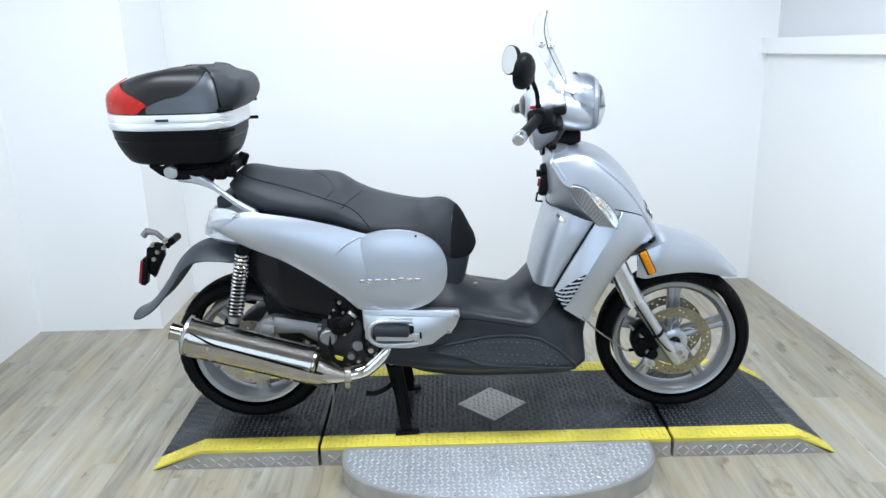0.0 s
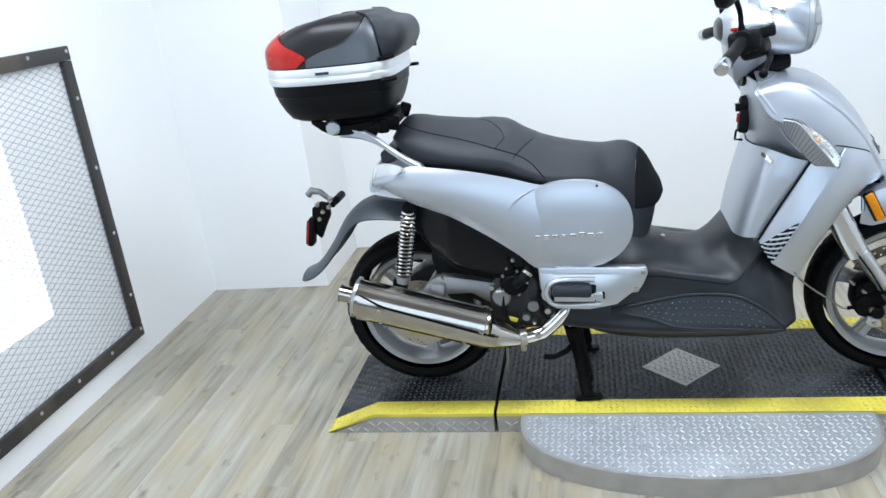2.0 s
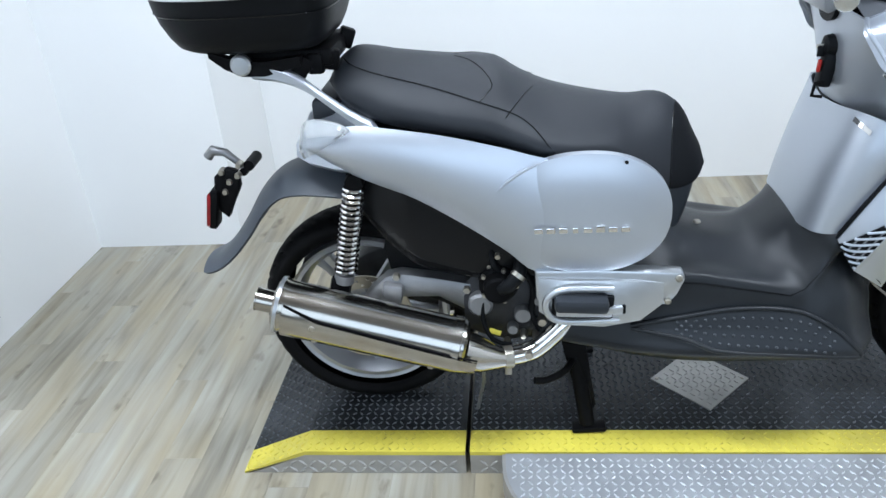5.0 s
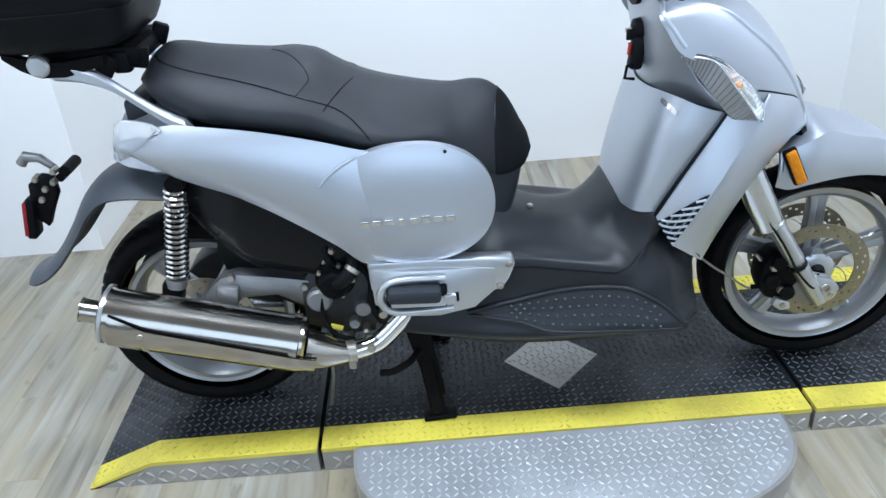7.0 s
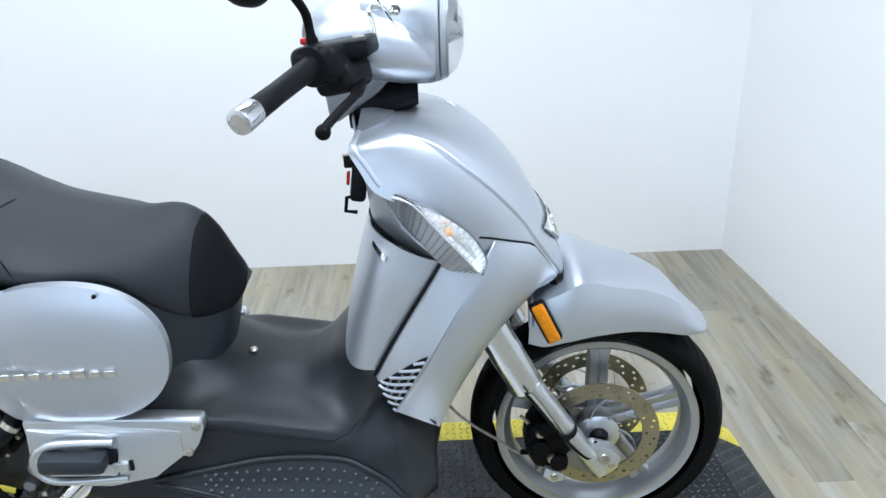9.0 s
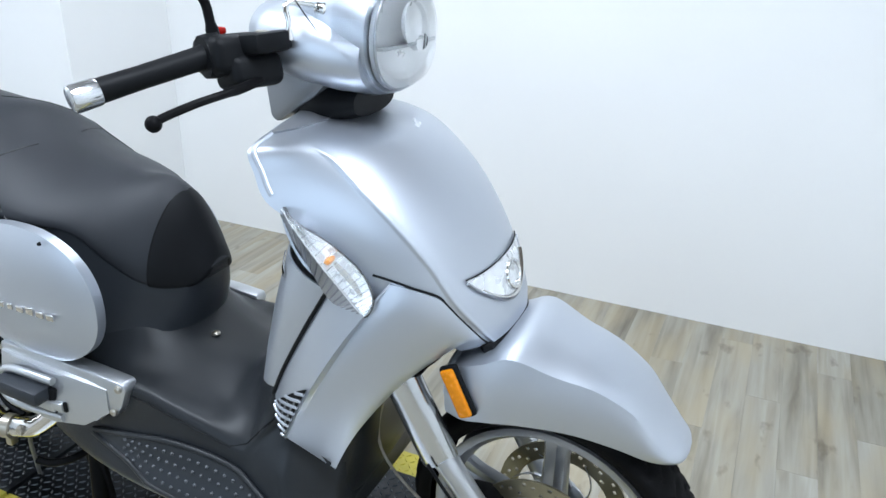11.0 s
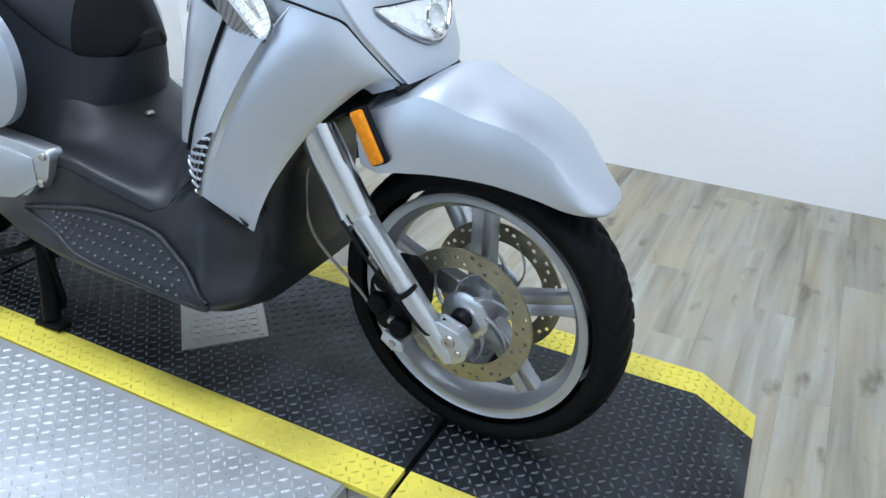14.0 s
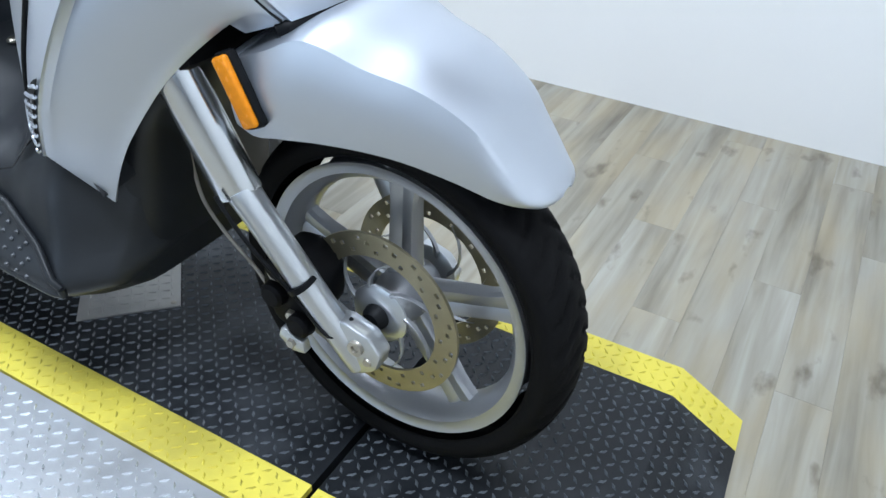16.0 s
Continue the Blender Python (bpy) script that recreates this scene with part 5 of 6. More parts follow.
# tail lamp, mudguard, plate holder
for side in (0, 1):
    mr = mirror_y if side else (lambda b: b)
    t_up = spline([(-0.088, -0.10, 0.775), (-0.070, -0.135, 0.822), (-0.045, -0.158, 0.842), (0.010, -0.180, 0.838), (0.035, -0.191, 0.826)], 17)
    t_lo = spline([(-0.090, -0.10, 0.748), (-0.078, -0.132, 0.748), (-0.060, -0.154, 0.760), (-0.030, -0.174, 0.782), (0.035, -0.192, 0.822)], 17)
    tl = part("tail_lamp", mr(sheet(lambda u, v: t_up[min(16, int(u * 16 + 0.5))].lerp(t_lo[min(16, int(u * 16 + 0.5))], v) + Vector((-0.004, -0.010, 0)) * math.sin(math.pi * v), 16, 8, 0.003)), LENS, scooter, "clear rear corner lamp lens")
    part("lamp_body", mr(sheet(lambda u, v: t_up[min(16, int(u * 16 + 0.5))].lerp(t_lo[min(16, int(u * 16 + 0.5))], v) + Vector((0.006, 0.012, 0)), 16, 6, 0.004)), REFLECTOR, tl)
part("tail_cover", loft([[(x, y * w, z0 + (z1 - z0) * q) for y, q in ((-1, 0.15), (-0.9, 0.8), (-0.5, 1), (0.5, 1), (0.9, 0.8), (1, 0.15), (0.8, 0), (-0.8, 0))] for x, w, z0, z1 in ((-0.105, 0.10, 0.735, 0.775), (-0.07, 0.135, 0.72, 0.83), (0.0, 0.165, 0.71, 0.845), (0.08, 0.18, 0.71, 0.84))]), SILVER, scooter, "silver tail cover")
part("under_seat_flap", block((0.055, 0.2, 0.06), pose(-0.028, 0.0, 0.838), 0.01), GREY_PLASTIC, scooter)
m_mid = spline([(0.03, 0.690), (-0.05, 0.694), (-0.12, 0.690), (-0.175, 0.672), (-0.225, 0.628), (-0.275, 0.555), (-0.325, 0.492), (-0.368, 0.454), (-0.408, 0.436)], 41)
m_w = curve([(0, 0.125), (0.3, 0.11), (0.5, 0.095), (0.75, 0.088), (0.93, 0.08), (1, 0.066)])


def mudguard(u, v):
    k = min(40, int(u * 40 + 0.5))
    p = m_mid[k]
    s = 2 * v - 1
    drop = (0.040 * (1 - u) + 0.014) * abs(s) ** 2.4
    d = m_mid[min(40, k + 1)] - m_mid[max(0, k - 1)]
    n = Vector((-d.y, d.x, 0)).normalized()
    if n.y < 0:
        n = -n
    q = p - n * drop
    return (q.x, s * m_w(u), q.y)


part("rear_mudguard", sheet(mudguard, 40, 20, 0.006), FLAP, scooter, "dark grey rear mudguard")
plate = part("plate_holder", prism([(-0.322, 0.688), (-0.29, 0.708), (-0.262, 0.70), (-0.262, 0.66), (-0.285, 0.62), (-0.305, 0.58), (-0.325, 0.60), (-0.328, 0.65)], -0.078, -0.055, bevel=0.004), BLACK_METAL, scooter, "black plate bracket")
part("reflector", block((0.012, 0.03, 0.085), pose(-0.345, -0.080, 0.608, 0, 12, 0), 0.004), DARK_RED, plate, "dark red rear reflector")
part("reflector_base", block((0.02, 0.045, 0.10), pose(-0.335, -0.072, 0.608, 0, 12, 0), 0.005), BLACK_METAL, plate)
part("plate_lamp", tube([(-0.345, -0.03, 0.722), (-0.33, -0.03, 0.738), (-0.30, -0.03, 0.732), (-0.272, -0.03, 0.705)], [0.012, 0.013, 0.010, 0.008], 12), CAST, plate, "grey plate lamp arm")
for dx, dz in ((-0.30, 0.70), (-0.285, 0.675), (-0.262, 0.69), (-0.30, 0.65), (-0.255, 0.715)):
    part("bolt", revolve([(0, -0.085), (0.006, -0.085), (0.008, -0.078), (0.008, -0.06), (0, -0.06)], (dx, 0, dz), 10), STEEL, plate)
for dx, dz, r in ((-0.235, 0.71, 0.013), (-0.25, 0.695, 0.010)):
    part("damper", revolve([(0, -0.07), (r, -0.068), (r, 0.0), (0, 0.0)], (dx, 0, dz), 16), BLACK_METAL, plate)

# ---- rear rack and grab rail ----
for side in (-1, 1):
    y = side * 0.138
    part("grab_rail", loft([[(x - 0.6 * h, y + dy * 0.013, z + h * 1.0) for dy, h in ((-1, -0.013), (-1, 0.012), (-0.4, 0.021), (0.6, 0.021), (1, 0.012), (1, -0.013), (0.4, -0.020), (-0.5, -0.020))] for x, y, z in spline([(0.100, side * 0.165, 0.818), (0.06, side * 0.162, 0.838), (0.0, side * 0.152, 0.880), (-0.055, side * 0.142, 0.920), (-0.11, side * 0.137, 0.943), (-0.17, side * 0.134, 0.952)], 14)]), SILVER, scooter, "silver grab rail")
    part("rail_end", loft([[(x, y + dy * 0.012, z + h) for dy, h in ((-1, -0.5 * t), (-1, 0.5 * t), (1, 0.5 * t), (1, -0.5 * t))] for x, z, t in ((-0.245, 0.990, 0.012), (-0.215, 0.972, 0.026), (-0.18, 0.958, 0.032), (-0.13, 0.955, 0.030), (-0.05, 0.968, 0.02))]), BLACK_METAL, scooter)
    part("rail_knob", revolve([(0, side * 0.158), (0.018, side * 0.157), (0.0225, side * 0.153), (0.0225, side * 0.14), (0, side * 0.14)], (-0.178, 0, 0.966), 28), BRUSHED, scooter, "round brushed metal cap")
part("rack_plate", block((0.23, 0.21, 0.04), pose(-0.105, 0, 0.963), 0.01), BLACK_METAL, scooter, "black top case rack plate")
for k, (dx, dy, dz) in enumerate(((-0.03, -0.10, 0.952), (0.0, -0.08, 0.955), (0.01, 0.05, 0.972), (-0.06, -0.11, 0.948))):
    part("rack_bracket", block((0.035, 0.03, 0.045), pose(dx, dy, dz, 0, 12 * k, 8 * k), 0.006), BLACK_METAL, scooter)

# ---- engine, exhaust and rear suspension ----
def helix(p, q, r, turns, wire, n=14):
    p, q = Vector(p), Vector(q)
    d = (q - p).normalized()
    s = d.cross(Vector((0, 1, 0))).normalized()
    t = d.cross(s)
    pts = [p.lerp(q, i / (turns * n)) + r * (math.cos(2 * math.pi * i / n) * s + math.sin(2 * math.pi * i / n) * t) for i in range(turns * n + 1)]
    return tube(pts, wire, 6)


for side in (-1, 1):
    y = side * 0.150
    sa, sb = (0.032, y, 0.692), (-0.034, y - side * 0.004, 0.420)
    sh = part("shock_absorber", rod(sa, sb, 0.013, 16), BLACK_METAL, scooter, "black damper with a chromed coil spring")
    part("spring", helix((0.030, y, 0.682), (-0.018, y - side * 0.002, 0.462), 0.0235, 17, 0.0042), CHROME, sh, "chromed coil spring")
    part("collar", tube([(-0.019, y, 0.462), (-0.025, y, 0.440)], 0.0245, 20), CAST, sh)
    part("clevis", block((0.05, 0.04, 0.06), pose(-0.034, y, 0.425, 0, 14, 0), 0.012), BLACK_METAL, sh)
    part("eye", revolve([(0, -0.02), (0.02, -0.02), (0.022, 0.0), (0.02, 0.02), (0, 0.02)], (0.033, y, 0.697), 18), BLACK_METAL, sh)
ex0, ex1 = Vector((-0.168, -0.228, 0.428)), Vector((0.262, -0.222, 0.300))
ax = (ex1 - ex0).normalized()


def along(u, r, n=40, squash=1.0, off=0.0):
    c = ex0.lerp(ex1, u)
    s = Vector((0, 1, 0))
    t = ax.cross(s).normalized()
    return [c + off * t + r * (math.cos(2 * math.pi * k / n) * s * squash + math.sin(2 * math.pi * k / n) * t) for k in range(n)]


can = part("exhaust_silencer", loft([along(u, r) for u, r in ((-0.012, 0.038), (-0.012, 0.052), (0.0, 0.060), (0.012, 0.0640), (0.03, 0.0645), (0.05, 0.0615), (0.5, 0.0615), (0.93, 0.0615), (0.955, 0.0630), (0.985, 0.061), (1.0, 0.053), (1.0, 0.042))]), SILENCER, scooter, "polished steel silencer", sharp=30)
part("tail_pipe", loft([[p - ax * 0.0 for p in along(u, r, 28)] for u, r in ((0.02, 0.027), (-0.105, 0.027), (-0.108, 0.0285), (-0.112, 0.0285), (-0.112, 0.024), (-0.03, 0.023))]), SILENCER, can, sharp=30)
part("rear_band", loft([along(u, r) for u, r in ((0.004, 0.061), (0.004, 0.0665), (0.022, 0.0675), (0.022, 0.061))]), BRUSHED, can)


def shield_patch(u, v, r=0.0675):
    c = ex0.lerp(ex1, 0.05 + 1.02 * u)
    a0, a1 = radians(150 + 14 * u + (16 if 0.18 < u else 16 * u / 0.18)), radians(282)
    a = a0 + (a1 - a0) * v
    s = Vector((0, 1, 0))
    t = ax.cross(s).normalized()
    if t.z < 0:
        t = -t
    rr = r - 0.006 * max(0, u - 0.9) * 10
    return c + rr * (math.cos(a) * s + math.sin(a) * t)


part("shield_gap", tube([shield_patch(k / 20, -0.02, 0.0635) for k in range(21)], 0.0024, 8), BLACK_METAL, can)
part("front_ring", loft([along(u, q) for u, q in ((0.925, 0.060), (0.925, 0.0655), (0.965, 0.0665), (0.972, 0.060))]), SILENCER, can)
hs = part("heat_shield", sheet(shield_patch, 40, 18, 0.003), SILENCER, can, "polished heat shield with screws")
for u, v in ((0.16, 0.12), (0.18, 0.42), (0.78, 0.42), (0.965, 0.75)):
    c = Vector(shield_patch(u, v))
    part("screw", revolve([(0, -0.005), (0.006, -0.004), (0.009, 0), (0.009, 0.003), (0, 0.003)], c, 14), STEEL, hs)
part("outlet_cone", tube([ex0.lerp(ex1, 0.985) + Vector((0, 0, -0.018)), (0.300, -0.216, 0.266), (0.338, -0.208, 0.252), (0.362, -0.202, 0.25)], [0.050, 0.042, 0.028, 0.024], 24), SILENCER, can)
hp = part("header_pipe", tube(spline([(0.352, -0.203, 0.25), (0.395, -0.192, 0.252), (0.43, -0.185, 0.262), (0.468, -0.175, 0.292), (0.505, -0.16, 0.328), (0.52, -0.13, 0.35)], 20), 0.0235, 20), CHROME, scooter, "chromed exhaust header pipe")
part("clamp", tube([(0.352, -0.204, 0.25), (0.372, -0.199, 0.2495)], 0.0275, 20), STEEL, hp)
part("clamp_bolt", block((0.018, 0.02, 0.035), pose(0.362, -0.205, 0.222), 0.004), STEEL, hp)
part("bolt", revolve([(0, -0.012), (0.009, -0.012), (0.011, -0.008), (0.011, 0), (0, 0)], (0.412, -0.208, 0.262), 6), STEEL, hp)
# black fairing over the swing arm
h_low = curve([(0.035, 0.585), (0.07, 0.545), (0.10, 0.512), (0.16, 0.470), (0.22, 0.449), (0.30, 0.432), (0.38, 0.428), (0.45, 0.44)])


def hugger_ring(x):
    """Section of the black fairing that fills the space below the side panel."""
    z0, z1, y = h_low(x), p_lo(x) + 0.018, 0.118 + 0.045 * min(1, max(0, (x - 0.03) / 0.12))
    return [(x, -y * k, z0 + (z1 - z0) * q) for k, q in ((0.55, 0.0), (0.86, 0.01), (0.96, 0.07), (1.0, 0.2), (1.0, 0.45), (0.97, 0.7), (0.93, 1.0), (0.3, 1.0), (0.2, 0.3))]


part("hugger", loft([hugger_ring(0.035 + 0.415 * k / 24) for k in range(25)]), GLOSS_BLACK, scooter, "black plastic fairing over the swing arm", sharp=50)
screw(0.325, -0.163, 0.475, scooter, 0.006)
part("inner_guard", prism([(0.09, 0.40), (0.07, 0.50), (0.10, 0.60), (0.30, 0.60), (0.44, 0.48), (0.46, 0.30), (0.30, 0.29), (0.20, 0.345)], -0.100, -0.090, bevel=0.004), BLACK_PLASTIC, scooter, "black inner wheel guard")
case_out = [(-0.075, 0.215), (0.02, 0.175), (0.20, 0.20), (0.40, 0.225), (0.52, 0.27), (0.54, 0.36), (0.44, 0.42), (0.24, 0.43), (0.05, 0.41), (-0.06, 0.36), (-0.095, 0.29)]
part("transmission_case", prism([(p.x, p.y) for p in spline(case_out + case_out[:1], 45)[:-1]], 0.085, 0.185, bevel=0.012), DARK_CAST, scooter, "oily dark transmission case")
sw = part("swing_arm", loft([[(x, -0.122 + dy * 0.022, z0 + (z1 - z0) * q) for dy, q in ((-0.7, 0), (-1, 0.2), (-1, 0.8), (-0.7, 1), (1, 1), (1, 0))] for x, z0, z1 in ((-0.03, 0.27, 0.315), (0.03, 0.33, 0.40), (0.075, 0.37, 0.440), (0.11, 0.385, 0.447), (0.20, 0.385, 0.432), (0.28, 0.335, 0.415), (0.33, 0.31, 0.42))]), CAST, scooter, "cast aluminium swing arm", sharp=50)
part("lug", block((0.05, 0.03, 0.05), pose(0.09, -0.15, 0.405, 0, 10, 0), 0.008), CAST, sw)
for x, z in ((0.102, 0.445), (0.268, 0.405), (0.29, 0.35)):
    part("bolt", revolve([(0, -0.152), (0.008, -0.152), (0.010, -0.147), (0.010, -0.14), (0, -0.14)], (x, 0, z), 6), STEEL, sw)
part("brake_caliper", prism([(0.02, 0.37), (0.075, 0.42), (0.10, 0.38), (0.07, 0.33), (0.03, 0.33)], -0.11, -0.06, bevel=0.008), BLACK_METAL, sw)
eng = part("engine", loft([[(x, y, z0 + (z1 - z0) * q) for y, q in ((-0.135, 0.1), (-0.15, 0.3), (-0.15, 0.7), (-0.13, 0.95), (0.12, 1), (0.15, 0.7), (0.15, 0.2), (0.12, 0), (-0.11, 0))] for x, z0, z1 in ((0.26, 0.28, 0.42), (0.30, 0.255, 0.46), (0.36, 0.24, 0.48), (0.44, 0.245, 0.46), (0.52, 0.27, 0.44), (0.56, 0.30, 0.42))]), DARK_CAST, scooter, "dark oily cast engine block", sharp=45)
pump = part("pump_housing", revolve([(0, -0.205), (0.028, -0.205), (0.034, -0.20), (0.036, -0.175), (0.046, -0.172), (0.048, -0.14), (0, -0.14)], (0.345, 0, 0.432), 32), BLACK_METAL, eng, "round black pump housing")
for k in range(5):
    a = 2 * math.pi * k / 5
    part("bolt", revolve([(0, -0.182), (0.005, -0.182), (0.006, -0.17), (0, -0.17)], (0.345 + 0.042 * math.cos(a), 0, 0.432 + 0.042 * math.sin(a)), 6), STEEL, pump)
part("elbow", tube(spline([(0.352, -0.195, 0.437), (0.372, -0.205, 0.452), (0.392, -0.195, 0.475), (0.40, -0.17, 0.505)], 12), 0.017, 14), BLACK_PLASTIC, eng)
part("hose_clamp", tube([(0.388, -0.2, 0.468), (0.394, -0.196, 0.475)], 0.0185, 16), STEEL, eng)
for pts, r, mt in (([(0.31, -0.165, 0.40), (0.305, -0.17, 0.34), (0.325, -0.175, 0.285), (0.37, -0.17, 0.262)], 0.006, BLACK_PLASTIC), ([(0.40, -0.16, 0.47), (0.425, -0.165, 0.42), (0.42, -0.165, 0.35), (0.44, -0.16, 0.30)], 0.008, BLACK_PLASTIC), ([(0.33, -0.15, 0.52), (0.335, -0.17, 0.49), (0.345, -0.17, 0.47)], 0.009, BLACK_PLASTIC), ([(0.44, -0.16, 0.36), (0.47, -0.165, 0.34), (0.49, -0.16, 0.31)], 0.007, BLACK_PLASTIC)):
    part("hose", tube(spline(pts, 16), r, 10), mt, eng)
for x, z, r in ((0.40, 0.345, 0.022), (0.44, 0.385, 0.016), (0.375, 0.305, 0.014), (0.445, 0.325, 0.012), (0.30, 0.375, 0.03)):
    part("boss", revolve([(0, -0.172), (r * 0.8, -0.172), (r, -0.166), (r, -0.14), (0, -0.14)], (x, 0, z), 20), CAST if r > 0.013 else STEEL, eng)
for x, z in ((0.345, 0.505), (0.40, 0.285), (0.36, 0.26), (0.43, 0.28)):
    part("bolt", revolve([(0, -0.172), (0.006, -0.172), (0.009, -0.166), (0.009, -0.14), (0, -0.14)], (x, 0, z), 6), STEEL, eng)
part("name_plate", block((0.03, 0.003, 0.014), pose(0.332, -0.172, 0.302, 0, 20, 0), 0.001), YELLOW, eng, "small yellow sticker")

# centre stand
stand = part("centre_stand", tube(spline([(0.515, -0.105, 0.285), (0.530, -0.128, 0.19), (0.545, -0.150, 0.09), (0.556, -0.168, 0.018)], 12), [0.022] * 4 + [0.020] * 8, 14), BLACK_METAL, scooter, "black tubular centre stand")
part("leg", tube(spline([(0.515, 0.105, 0.285), (0.530, 0.128, 0.19), (0.545, 0.150, 0.09), (0.556, 0.168, 0.018)], 12), [0.022] * 4 + [0.020] * 8, 14), BLACK_METAL, stand)
part("cross_tube", rod((0.528, -0.13, 0.20), (0.528, 0.13, 0.20), 0.017), BLACK_METAL, stand)
part("pivot_tube", rod((0.512, -0.145, 0.268), (0.512, 0.145, 0.268), 0.022), BLACK_METAL, stand)
for sg in (-1, 1):
    part("foot", block((0.085, 0.036, 0.014), pose(0.560, sg * 0.172, 0.0095, 0, -4, 0), 0.005), BLACK_METAL, stand)
    part("web", prism([(0.485, 0.285), (0.545, 0.285), (0.578, 0.06), (0.566, 0.03), (0.535, 0.06)], sg * 0.140 - 0.005, sg * 0.140 + 0.005, bevel=0.002), BLACK_METAL, stand)
    part("spring", helix((0.49, sg * 0.09, 0.262), (0.55, sg * 0.12, 0.15), 0.009, 12, 0.0022, 8), DARK_CAST, stand)
part("foot_lever", tube(spline([(0.525, -0.13, 0.20), (0.50, -0.17, 0.185), (0.455, -0.19, 0.172), (0.425, -0.20, 0.178)], 10), 0.009, 10), BLACK_METAL, stand)
part("pivot_bolt", revolve([(0, -0.152), (0.009, -0.152), (0.012, -0.147), (0.012, -0.11), (0, -0.11)], (0.512, 0, 0.268), 8), STEEL, stand)
part("drip_tube", tube([(0.30, -0.12, 0.25), (0.296, -0.12, 0.12), (0.275, -0.10, 0.012)], 0.005, 8), CAST, scooter)

# passenger foot rest bracket
fr_out = [(0.428, 0.497), (0.55, 0.496), (0.68, 0.490), (0.752, 0.484), (0.757, 0.468), (0.742, 0.430), (0.722, 0.402), (0.700, 0.404), (0.665, 0.372), (0.58, 0.362), (0.48, 0.366), (0.448, 0.385), (0.430, 0.43)]
fr = part("foot_rest_bracket", prism(fr_out, -0.226, -0.19, bevel=0.006), BRUSHED, scooter, "cast silver passenger foot rest bracket")
part("shell", loft([[(x, -0.226 - d, z0), (x, -0.226 - d * 1.0, z0 + (z1 - z0) * 0.5), (x, -0.226 - d * 0.4, z1), (x, -0.20, z1), (x, -0.20, z0)] for x, d, z0, z1 in ((0.436, 0.012, 0.40, 0.482), (0.48, 0.026, 0.372, 0.478), (0.58, 0.03, 0.368, 0.475), (0.66, 0.022, 0.378, 0.470), (0.71, 0.004, 0.41, 0.462))]), BRUSHED, fr, sharp=50)
part("recess", block((0.136, 0.012, 0.060), pose(0.532, -0.2515, 0.420, 0, 3, 0), 0.005), BLACK_PLASTIC, fr)
peg = part("foot_peg", block((0.118, 0.055, 0.034), pose(0.528, -0.262, 0.437, 0, 3, 0), 0.01), GREY_PLASTIC, fr, "folded dark rubber foot peg")
part("peg_plate", block((0.125, 0.03, 0.026), pose(0.535, -0.246, 0.408, 0, 2, 0), 0.005), BRUSHED, fr)
part("cup", tube(spline([(0.598, -0.252, 0.463), (0.50, -0.256, 0.467), (0.462, -0.256, 0.452), (0.450, -0.256, 0.425), (0.462, -0.256, 0.396), (0.50, -0.256, 0.384), (0.612, -0.252, 0.384)], 30), 0.0085, 12), BRUSHED, fr)
part("slot", block((0.008, 0.014, 0.022), pose(0.622, -0.250, 0.412), 0.002), BLACK_PLASTIC, fr)
part("hinge", block((0.03, 0.02, 0.02), pose(0.605, -0.252, 0.412), 0.004), BRUSHED, fr)
for x, z in ((0.742, 0.472), (0.721, 0.415)):
    screw(x, -0.229, z, fr, 0.008)
part("foot_rest_bracket", mirror_y(prism(fr_out, -0.226, -0.19, bevel=0.006)), BRUSHED, scooter, "cast silver passenger foot rest bracket")

